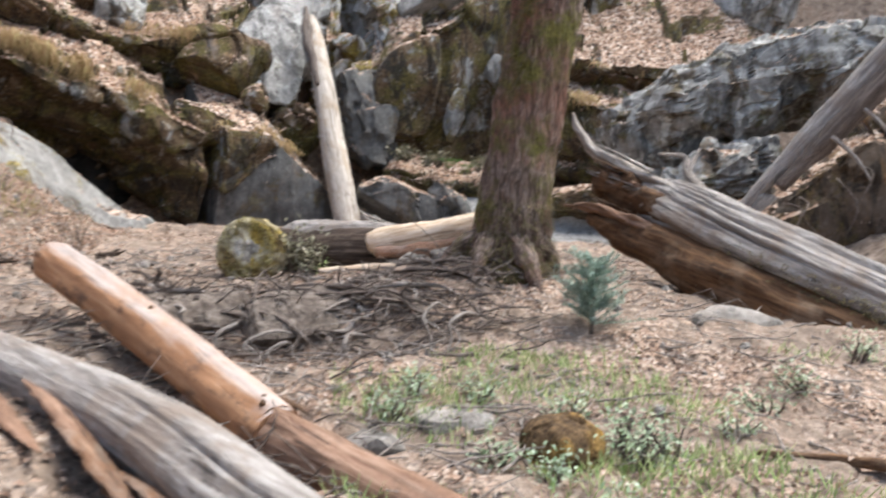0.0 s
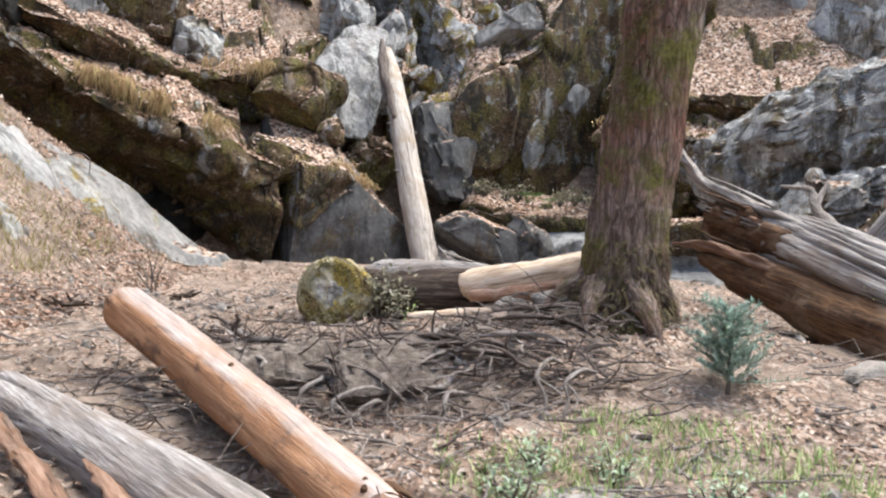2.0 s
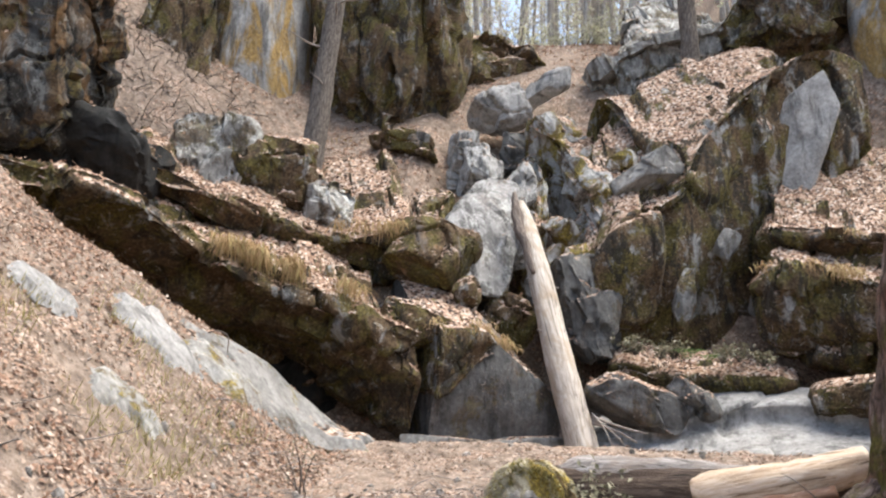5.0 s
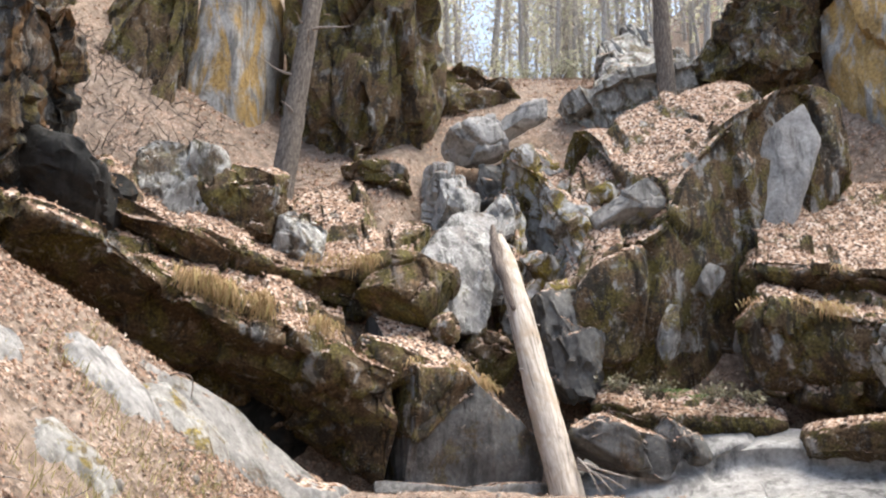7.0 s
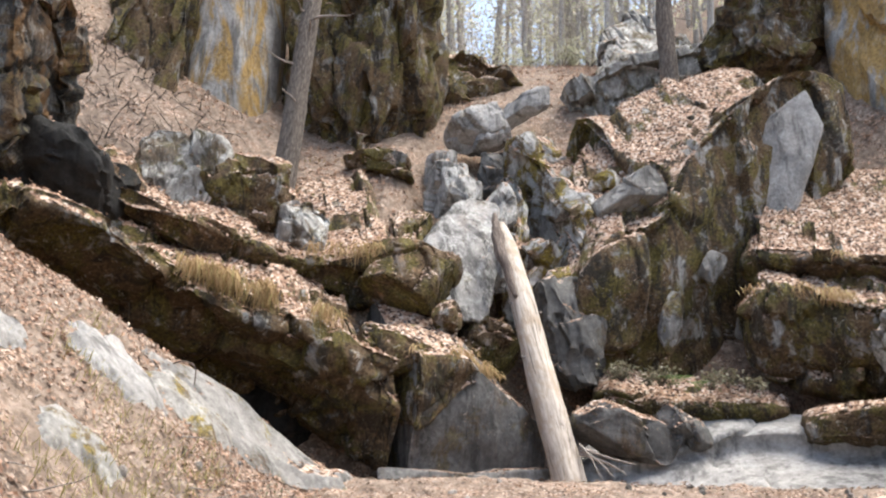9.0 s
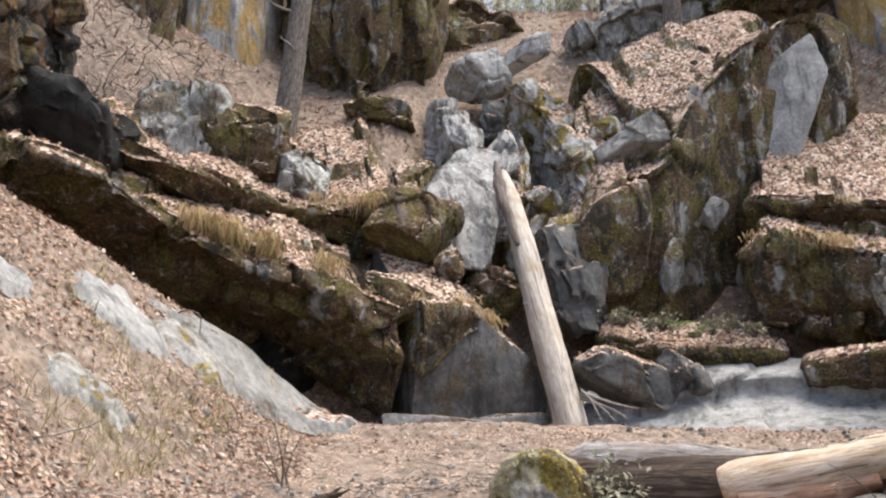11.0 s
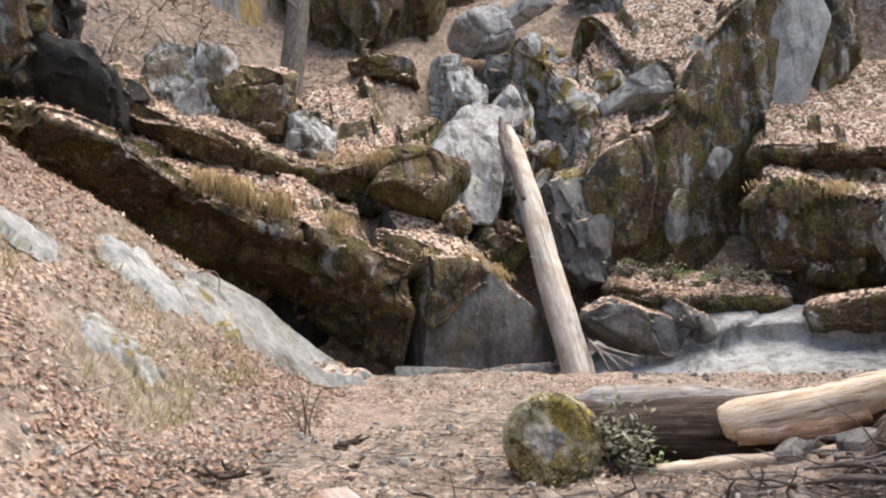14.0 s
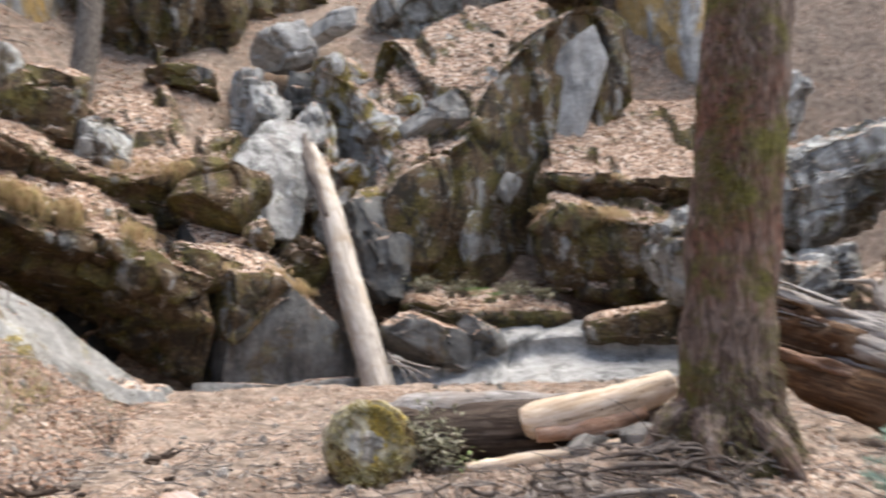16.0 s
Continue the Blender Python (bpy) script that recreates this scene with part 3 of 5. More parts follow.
C1 = ledge("rock_ledge", [(-6.9, 22.4, 6.9, 0.8, 0.5, 3.0, 1.4), (-5.7, 23.1, 6.5, 0.8, 0.4, 3.2, 1.6), (-4.1, 24.3, 5.95, 0.9, 0.4, 3.4, 2.0), (-3.1, 25.0, 5.75, 0.9, 0.4, 3.5, 2.3), (-2.1, 25.4, 5.75, 1.1, 0.3, 3.5, 2.7),
      (-1.0, 25.8, 5.85, 1.45, 0.3, 3.2, 2.5), (-0.1, 26.3, 5.4, 1.3, 0.2, 2.6, 2.0)], M_LEDGE, "mossy rock ledge sloping back under dry leaves", 2, 0.28, 1.2)
boulder("boulder", (-0.65, 25.9, 5.05), (2.4, 1.7, 1.6), (-4, 16, 16), M_BLOCK, "brown mossy block jutting from the ledge", 33, 4.5, 0.14, 0.9, 6, 7)
boulder("boulder", (-0.45, 24.75, 3.35), (2.4, 1.7, 1.3), (-6, 4, 20), M_LEDGE, "leaf-covered rock behind the block", 86, 5, 0.10, 0.9)
boulder("boulder", (0.2, 25.2, 4.1), (0.7, 0.8, 0.8), (0, 0, 0), M_LEDGE, "small moss-hung knob of rock", 34, 2.5, 0.1, 0.6, 4)
boulder("boulder", (-6.0, 25.7, 7.35), (2.1, 1.8, 2.3), (0, 14, 10), M_LICHEN, "grey mossy boulder on the leafy slope", 3, 4, 0.22, 1.0)
boulder("boulder", (-4.5, 25.8, 6.95), (2.2, 1.8, 2.2), (5, 8, -12), M_LEDGE, "dark moss-covered boulder on the leafy slope", 4, 4, 0.24, 1.0)
boulder("boulder", (-3.2, 25.9, 6.3), (1.5, 1.4, 1.3), (5, 12, 10), M_LICHEN, "low mossy boulder with pale lichen on the ledge", 80, 4, 0.18, 0.8)
boulder("boulder", (-1.9, 29.6, 8.9), (2.2, 1.4, 0.9), (0, 8, -6), M_LEDGE, "brown mossy ledge at the foot of the cliff", 81, 5, 0.15, 0.8)
boulder("boulder", (-6.9, 26.2, 7.9), (0.9, 1.2, 1.4), (0, 12, 10), M_LICHEN, "pale lichen-spotted boulder on the leafy slope", 35, 3, 0.18, 0.7, 4)
boulder("overhanging_block", (-8.5, 22.0, 8.4), (4.2, 3.6, 4.6), (0, 16, 12), M_RUST, "overhanging rock block with rust-orange faces", 5, 4, 0.4, 1.1, 6)
# recessed block, coloured black for the shadow under the overhang
boulder("overhanging_block", (-7.7, 22.6, 6.75), (3.4, 3.0, 1.7), (0, 16, 12), M_SHADE_ROCK, "block under the overhang, blackened as its shade", 36, 4, 0.3, 1.0)
# wall and floor added to close the hollow, its deep shade painted on
boulder("rock_wall", (-4.2, 25.9, 1.6), (10.5, 3.2, 5.6), (0, 8, 26), M_SHADE_ROCK, "rock added at the back of the hollow, blackened as its shade", 37, 5, 0.3)
boulder("hollow_floor", (-3.6, 22.2, -0.35), (6.5, 3.6, 0.9), (0, 4, 26), M_SHADE_ROCK, "rock added on the floor of the hollow, blackened as its shade", 77, 3, 0.15, 0.9, 4)
boulder("cliff_slab", (-6.75, 32.0, 12.2), (2.0, 3.4, 8.8), (-6, 1, -8), M_SLAB, "tall grey rock slab streaked orange", 6, 7, 0.12, 2.0, 5, 4, tall=2.5, groove=0.2)
boulder("cliff_slab", (-6.6, 32.2, 17.6), (2.9, 3.4, 3.0), (-6, 3, -8), M_SLAB, "grey slab set back above a black joint", 38, 6, 0.12, 2.0, 5, 4, tall=2.0, groove=0.2)
boulder("cliff_pillar", (-9.5, 31.0, 11.6), (3.8, 4.4, 9.6), (-4, 6, 10), M_CLIFF, "dark mossy rock pillar", 7, 5, 0.5, 1.2, 6, tall=2.6)
boulder("cliff_pillar", (-12.8, 29.4, 13.4), (3.6, 4.0, 8.0), (-4, 8, 10), M_CLIFF, "dark mossy rock pillar beside a leaf gully", 39, 5, 0.5, 1.2, tall=2.4)
CF = boulder("rock_cliff", (-2.9, 34.0, 13.0), (5.2, 5.4, 12.5), (-5, 0, -14), M_CLIFF, "steep dark cliff hung with moss", 8, 5, 0.55, 1.1, 6, 8, tall=2.8)

# ---- chute in the middle ----
chute = boulder("rock_chute", (0.35, 27.4, 5.8), (2.0, 1.2, 4.3), (-34, 10, 2), M_SHEET, "bleached water-worn rock sheet of the dry waterfall", 9, 6, 0.09, 0.9, 6, 6, tall=2.0, groove=0.25)
for x, y, z, sx, sz, m, w, sd in ((-0.95, 27.6, 5.9, 1.2, 3.6, M_LEDGE, "leaf-strewn shoulder", 91), (1.35, 28.6, 6.6, 0.8, 3.8, M_GREY, "grey worn rib", 92), (0.2, 29.3, 8.0, 1.5, 1.8, M_SHEET, "", 94)):
    rib = boulder("rib", (x, y, z), (sx, 1.4, sz), (-34, 6, 4), m, w, sd, 3.2, 0.22, 0.7, 5, 6, tall=2.2, groove=0.4)
    rib.parent = chute
    del rib["category"]
boulder("boulder", (1.0, 26.6, 3.6), (1.7, 1.4, 1.6), (0, 10, 0), M_LEDGE, "mossy rock beneath the chute", 41, 3, 0.2, 0.7)
boulder("rock_cleft", (1.75, 29.3, 6.4), (0.9, 1.8, 5.5), (-34, 3, 6), M_YELLOW, "yellow-mossed rock in the cleft behind the log", 42, 4, 0.2, 0.8)
boulder("boulder", (0.9, 31.7, 10.5), (1.9, 1.8, 1.5), (-10, -24, 20), M_PALE, "grey angular boulder wedged in the gully", 10, 4, 0.16, 0.9)
boulder("boulder", (2.3, 32.6, 11.6), (2.2, 1.5, 0.9), (0, -28, 10), M_PALE, "grey slab wedged in the gully", 11, 4, 0.1, 0.9)
boulder("boulder", (-0.2, 30.6, 8.8), (1.1, 1.4, 1.6), (-10, 8, 10), M_GREY, "narrow grey rock beside the gully", 43, 4, 0.16, 0.9, 5, tall=1.8)
boulder("boulder", (1.3, 31.0, 9.0), (1.2, 1.4, 1.5), (0, -10, 30), M_FACE, "dark rock at the lip of the fall", 44, 4, 0.16, 0.7)
boulder("boulder", (2.5, 31.4, 9.6), (1.6, 1.8, 1.4), (0, -16, 10), M_YELLOW, "mossy rock above the fall", 45, 4, 0.2, 0.8)
ramp = ledge("rock_ramp", [(1.9, 28.2, 5.9, 2.0, 0.2, 2.4, 2.3), (2.5, 27.6, 5.3, 2.4, 0.2, 3.4, 3.6), (3.2, 27.3, 5.5, 2.6, 0.2, 3.8, 4.0), (3.9, 27.6, 6.3, 2.6, 0.2, 3.4, 3.4), (4.5, 28.2, 7.2, 2.4, 0.2, 3.0, 2.8)],
      M_YELLOW, "sloping rock with yellow moss and dry leaves", 12, 0.24, 0.9)
boulder("rock_step", (3.3, 28.9, 7.3), (1.1, 1.2, 0.9), (-30, -12, -14), M_GREY, "pale rock showing through the leafy slope", 46, 5, 0.12, 0.7, 4)
boulder("rock_step", (3.0, 26.9, 3.9), (1.8, 1.7, 2.8), (-8, -10, -10), M_FACE, "grey stepped rock beside the leaning log", 47, 6, 0.2, 0.7)
boulder("rock_bank", (0.2, 36.2, 13.7), (4.6, 3.4, 2.8), (-10, -6, 8), M_LEDGE, "brown rock bank above the gully", 48, 3, 0.4, 1.0)

# ---- right wall ----
F1 = ledge("rock_spur", [(2.9, 26.9, 5.0, 2.0, 0.4, 2.4, 2.2), (3.55, 26.8, 5.75, 2.8, 0.5, 2.8, 2.3), (4.4, 27.0, 6.45, 3.6, 0.5, 3.2, 2.7), (5.5, 27.4, 7.1, 4.4, 0.6, 3.6, 3.0), (6.15, 27.8, 8.35, 5.6, 0.7, 3.8, 2.4), (7.4, 28.3, 9.75, 6.4, 0.6, 3.8, 1.9), (8.8, 28.8, 10.9, 6.6, 0.4, 3.6, 1.4), (9.9, 29.1, 11.2, 5.6, 0.3, 3.4, 1.1), (10.9, 29.5, 10.95, 4.4, 0.2, 3.0, 0.8)],
      M_SPUR, "great rock spur, dark mossy face, leaves on top", 13, 0.30, 1.9, 90, 170, tall=1.8, blunt=True, groove=0.35)
lip = ledge("lip", [(3.0, 26.6, 5.1, 1.4, 0.2, 1.0, 0.5), (3.6, 26.5, 5.8, 2.2, 0.25, 1.2, 0.2), (4.3, 26.6, 6.15, 2.6, 0.3, 1.2, 0.15), (5.0, 26.95, 6.38, 2.6, 0.3, 1.0, 0.1)], M_SPUR, "pale bare shoulder of rock", 14, 0.10, 1.6, 56, 80, tall=1.6, groove=0.3)
lip.parent = F1
del lip["category"]
for x, y, z, sx, sy, sz, tx, ty, sd in ((4.75, 28.0, 7.35, 2.0, 1.2, 0.7, -36, -30, 82), (7.3, 27.5, 4.2, 0.6, 0.4, 0.8, -6, 20, 84), (6.5, 27.55, 5.6, 0.5, 0.4, 0.8, -6, 30, 85)):
    flake = boulder("flake", (x, y, z), (sx, sy, sz), (tx, ty, -14), M_BANK, "pale slab of bare rock", sd, 6, 0.06, 0.9, 5, 6, groove=0.2)
    flake.parent = F1
    del flake["category"]
plate_a = boulder("plate", (8.8, 28.68, 8.7), (1.5, 0.7, 3.9), (-4, 20, -12), M_PALE, "smooth pale plate of rock on the spur", 49, 4, 0.05, 1.4, 5, 12, groove=0.15)
plate_b = boulder("plate", (5.35, 26.9, 4.2), (0.55, 0.4, 1.5), (0, 8, 0), M_SHOULDER, "narrow pale flake on the rock face", 51, 6, 0.05, 0.6, 5, 9, groove=0.1)
for pl in (plate_a, plate_b):
    pl.parent = F1
    del pl["category"]
G1 = ledge("rock_ledge", [(6.9, 26.9, 6.1, 1.0, 0.5, 3.4, 2.4), (8.0, 26.5, 5.95, 0.9, 0.5, 3.8, 3.0), (9.6, 26.1, 5.7, 0.9, 0.5, 4.2, 3.2), (11.5, 25.6, 5.5, 1.0, 0.5, 4.4, 3.4), (14, 24.8, 5.5, 1.2, 0.5, 4.4, 3.4)],
      M_LEDGE, "broad rock ledge banked with dry leaves", 14, 0.2)
H1 = ledge("rock_ledge", [(6.6, 26.1, 4.9, 2.0, 0.3, 1.4, 0.3), (7.6, 25.6, 4.95, 2.3, 0.5, 1.6, 0.3), (9.0, 25.0, 4.6, 2.2, 0.7, 1.8, 0.5), (10.6, 24.4, 4.4, 2.2, 0.7, 1.9, 0.6), (12.5, 23.6, 4.4, 2.4, 0.6, 1.8, 0.6)],
      M_LEDGE, "mossy rock ledge under a bank of leaves", 15, 0.26)
ledge("rock_shelf", [(3.3, 26.1, 2.85, 0.8, 0.1, 1.6, 0.6), (4.6, 25.7, 2.6, 0.8, 0.1, 1.6, 0.5), (6.0, 25.4, 2.5, 0.8, 0.1, 1.5, 0.4), (7.4, 25.1, 2.5, 0.8, 0.1, 1.4, 0.3)], M_LEDGE, "low mossy rock shelf with ferns and leaves", 52, 0.12)
bed = ledge("bedrock", [(2.6, 24.5, 1.05, 0.7, -1.4, 1.6, 0.3), (4.0, 24.6, 1.3, 0.8, -1.9, 1.4, 0.3), (5.4, 24.7, 1.72, 1.0, -2.4, 1.4, 0.3), (6.9, 24.5, 1.92, 1.2, -2.8, 1.4, 0.2), (8.6, 23.8, 1.7, 1.0, -2.6, 1.4, 0.2), (10.5, 22.8, 1.5, 1.0, -2.2, 1.4, 0.2)],
      M_PALE, "smooth pale grey bedrock of the stream bed", 16, 0.13, 2.6, 60, 130, groove=0.45)
for x, y, z, sx, sz, tilt, sd in ((2.5, 28.1, 6.1, 0.9, 0.9, -20, 106), (3.5, 28.3, 6.9, 0.8, 0.6, -25, 107), (2.9, 27.5, 5.2, 0.7, 0.7, -15, 108), (4.2, 28.9, 8.0, 1.0, 0.6, -25, 109)):
    slab = boulder("slab", (x, y, z), (sx, 1.0, sz), (-30, tilt, -14), M_YELLOW, "yellow-mossed rock showing through leaves", sd, 5, 0.1, 0.6, 4, 8)
    slab.parent = ramp
    del slab["category"]
boulder("boulder", (3.8, 24.8, 1.75), (2.3, 1.3, 1.2), (0, 24, 8), M_FACE, "dark brown boulder at the foot of the fall", 17, 6, 0.12, 1.1, 5, 12)
boulder("boulder", (5.0, 24.7, 1.85), (1.3, 0.9, 0.7), (10, 30, 20), M_FACE, "small dark angular boulder beside the bedrock", 53, 7, 0.1, 0.7, 5, 12)
boulder("boulder", (9.0, 24.25, 2.0), (3.5, 1.8, 1.25), (0, -8, -10), M_LEDGE, "low mossy boulder above the bedrock", 18, 3.4, 0.14)
boulder("lichen_boulder", (11.0, 21.8, 4.3), (6.6, 2.8, 2.3), (-14, -25, -8), M_LICHEN, "long boulder crusted with pale lichen and moss", 19, 3.5, 0.3, 0.9, 6)
boulder("lichen_boulder", (9.9, 20.6, 2.6), (2.6, 1.8, 1.3), (0, -14, 6), M_LICHEN, "low boulder under the lichen-crusted one", 54, 3, 0.2, 0.8)
boulder("boulder", (8.9, 19.4, 1.7), (1.0, 0.9, 0.7), (0, 0, 30), M_FACE, "brown boulder among leaves", 55, 3, 0.1, 0.6, 4)
boulder("rock_cliff", (15.2, 32.4, 11.5), (5.8, 4.0, 12.0), (-4, -2, 10), M_SLAB, "grey cliff stained yellow above the leaf bank", 56, 6, 0.25, 2.0, 6, 6, tall=2.2, groove=0.3)
boulder("boulder", (14.6, 28.4, 8.4), (2.4, 1.8, 2.6), (-10, 20, 0), M_GREY, "grey rock patched with green moss", 57, 4, 0.2, 0.9)
boulder("rock_outcrop", (10.6, 34.2, 14.2), (4.6, 3.4, 4.2), (-6, 6, 6), M_CLIFF, "dark outcrop above the spur", 58, 4, 0.45, 1.0)
boulder("rock_outcrop", (12.4, 34.4, 17.4), (6.0, 4.2, 3.0), (0, 4, 6), M_CLIFF, "dark overhanging rock at the top of the slope", 59, 4, 0.45, 1.2)
ledge("rock_outcrop", [(3.6, 34.4, 12.5, 1.6, 0.3, 4, 2.6), (4.6, 33.9, 13.1, 1.9, 0.3, 4, 2.8), (5.8, 33.8, 13.7, 2.2, 0.3, 4, 3.0), (7.6, 34.2, 14.2, 2.3, 0.3, 4, 3.0), (9.4, 35.0, 14.8, 2.2, 0.3, 4, 3.2)], M_LICHEN, "mossy pale outcrop on the upper slope", 60, 0.3, 1.2)
for x, y, z, s, sd in ((6.2, 37.4, 16.8, 1.9, 61), (8.0, 37.0, 17.2, 2.2, 62), (9.6, 38.5, 18.4, 2.4, 64)):
    boulder("boulder", (x, y, on_ground(x, y) + s * 0.12), (s * 1.5, s, s * 0.8), (0, -12, 10 * sd), M_LICHEN, "mossy pale boulder high on the wooded slope", sd, 3, 0.3, 0.8, 4)
N1 = ledge("earth_bank", [(8.5, 17.6, 1.5, 0.9, 0.1, 3, 0.5), (9.3, 17.0, 2.0, 1.5, 0.3, 3.2, 0.8), (10.4, 16.5, 2.8, 2.2, 0.4, 3.6, 1.2), (11.7, 16.0, 3.6, 2.8, 0.4, 4, 1.5), (13.8, 15.2, 4.4, 3.2, 0.4, 4, 1.6)], M_EARTH, "undercut earth bank with leaves and roots", 20, 0.28)

# ---- grey outcrops in the left bank ----
def bare_rock(cx, cy, turn, a, b, rise, mat, label, seed):
    """Bedrock breaking through the litter: a low swell with an uneven outline that dips under the ground all round."""
    rows, cols = 26, 64
    ca, sa = math.cos(turn), math.sin(turn)
    verts = []
    for i in range(rows):
        for j in range(cols):
            w = 2 * math.pi * j / cols
            q = 1 + 0.45 * noise.noise(Vector((math.cos(w) * 1.3 + seed, math.sin(w) * 1.3, 0.5))) + 0.22 * noise.noise(Vector((math.cos(w) * 4 + seed, math.sin(w) * 4, 2.5)))
            f = 1.12 * i / (rows - 1)
            u, v = a * q * f * math.cos(w), b * q * f * math.sin(w)
            x, y = cx + u * ca - v * sa, cy + u * sa + v * ca
            up = 1.0 - float(smooth(0.72, 1.12, f)) * 1.8
            relief = 0.05 * fbm(Vector((x * 1.6, y * 1.6, seed)), 3) + 0.015 * fbm(Vector((x * 7, y * 7, seed)), 3)
            verts.append(Vector((x, y, on_ground(x, y) + 0.06 + rise * up + relief)))
    me = recalc(mesh_of("outcrop", verts, grid_faces(rows, cols, True), mat))
    ob = new("outcrop", me)
    ROCKS.append(ob)
    return tagged(ob, label, "rock")


bare_rock(-1.95, 18.7, 0.85, 1.35, 0.5, 0.08, M_BANK, "smooth grey rock nose at the foot of the bank", 21)
bare_rock(-1.3, 19.1, 0.7, 0.6, 0.36, 0.10, M_BANK, "pale rounded rock at the tip of the bank", 22)
bare_rock(-3.05, 16.3, 1.2, 0.6, 0.42, 0.08, M_PALE, "flat grey rock bared in the leafy bank", 67)
bare_rock(-2.5, 17.5, 1.0, 0.62, 0.4, 0.08, M_MOSSROCK, "mossy rock bared in the leafy bank", 68)
bare_rock(-3.5, 14.7, 1.3, 0.42, 0.22, 0.07, M_PALE, "grey rock bared in the leafy bank", 69)
bare_rock(-2.5, 14.45, 1.2, 0.42, 0.24, 0.07, M_MOSSROCK, "low rock under yellow moss in the leafy bank", 70)
# ---- undercut lips of the eroded bank ----
for lip_st, sd in (([(0.75, 11.1, 0.62, 0.40, 0.7, 0.5, 0.02), (1.3, 11.36, 0.64, 0.50, 0.9, 0.5, 0.02), (1.75, 11.62, 0.66, 0.40, 0.7, 0.4, 0.02)], 1),
                   ([(1.65, 11.28, 0.54, 0.45, 0.7, 0.6, 0.03), (2.1, 11.40, 0.62, 0.60, 1.0, 0.6, 0.03), (2.65, 11.68, 0.68, 0.50, 0.7, 0.5, 0.03)], 2),
                   ([(2.6, 11.85, 0.74, 0.40, 0.6, 0.6, 0.03), (3.0, 11.98, 0.82, 0.45, 0.8, 0.6, 0.03), (3.5, 12.12, 0.90, 0.36, 0.6, 0.5, 0.03)], 3)):
    ledge("eroded_bank", lip_st, M_SOIL, "undercut lip of grey soil and dead roots", sd, 0.04, 0.25, 46, 90, category="bank", groove=0.2)
boulder("stone", (3.15, 9.2, on_ground(3.15, 9.2) + 0.02), (0.55, 0.4, 0.22), (0, 0, 20), M_STONE, "pale flat stone in the grass", 71, 2.6, 0.03, 0.3, 3, 4)
boulder("stone", (2.65, 8.85, on_ground(2.65, 8.85)), (0.4, 0.36, 0.24), (0, 10, 60), M_STONE, "grey stone in the grass beside the log", 72, 2.6, 0.03, 0.3, 3, 4)
boulder("stone", (6.0, 11.3, 0.52), (0.95, 0.6, 0.42), (0, 6, 10), M_STONE, "grey stone half sunk before the broken log", 73, 2.6, 0.04, 0.4, 4, 4)
boulder("stone", (3.66, 8.55, on_ground(3.66, 8.55) + 0.08), (0.52, 0.40, 0.40), (0, 6, 10), M_TUSSOCK, "rounded stone under brown moss in the grass", 74, 2.3, 0.03, 0.3, 5, 0, groove=0.1)
boulder("stone", (3.55, 12.75, 1.0), (0.45, 0.35, 0.3), (0, 6, 40), M_STONE, "grey stone among the tree's roots", 75, 3, 0.05, 0.3, 3, 4)
boulder("stone", (3.2, 13.0, 0.95), (0.4, 0.3, 0.22), (0, -10, 10), M_STONE, "flat grey stone beside the peeled log", 76, 3, 0.04, 0.3, 3, 4)

# ---- the leaning log ----
LEAN = [(2.72, 23.9, 0.55), (2.25, 24.75, 2.6), (1.86, 25.75, 4.6), (1.6, 26.6, 5.85), (1.42, 27.15, 6.6)]
lean = tagged(root_of("leaning_log", LEAN[0]), "pale barkless log leaning up the dry fall", "log")
limb_part("stem", LEAN, [0.33, 0.3, 0.27, 0.22, 0.12], M_LOGPALE, lean, seg=24, n=70, rough=0.05, seed=2)
limb_part("bark_strip", [(1.72, 25.45, 4.6), (1.5, 26.1, 5.5), (1.32, 26.75, 6.3), (1.28, 27.2, 6.9)], [0.04, 0.12, 0.13, 0.05], M_ROOT, lean, "strip of dark bark", rough=0.3)
for k in range(5):
    f = rnd.uniform(0.1, 0.9)
    p = spline(LEAN, 50)[int(f * 49)]
    d = Vector((rnd.choice((-1, 1)), -0.5, rnd.uniform(-0.2, 0.4)))
    limb_part("branch_stub", [Vector(p) + d * 0.2, Vector(p) + d * 0.34], [0.035, 0.02], M_LOGGREY, lean, seg=7, n=5)

for k, (e, r0) in enumerate((((3.7, 23.7, 0.98), 0.035), ((3.45, 23.5, 0.92), 0.028), ((3.95, 24.0, 1.15), 0.03), ((3.2, 23.4, 0.9), 0.022))):
    limb_part("root", [(2.85, 23.95, 1.35 + 0.06 * k), ((2.85 + e[0]) / 2, 23.75, 1.22 + 0.03 * k), e], [r0, r0 * 0.8, r0 * 0.3], M_TWIG, lean, "thin bleached root", seg=7, n=18, rough=0.2, seed=k)

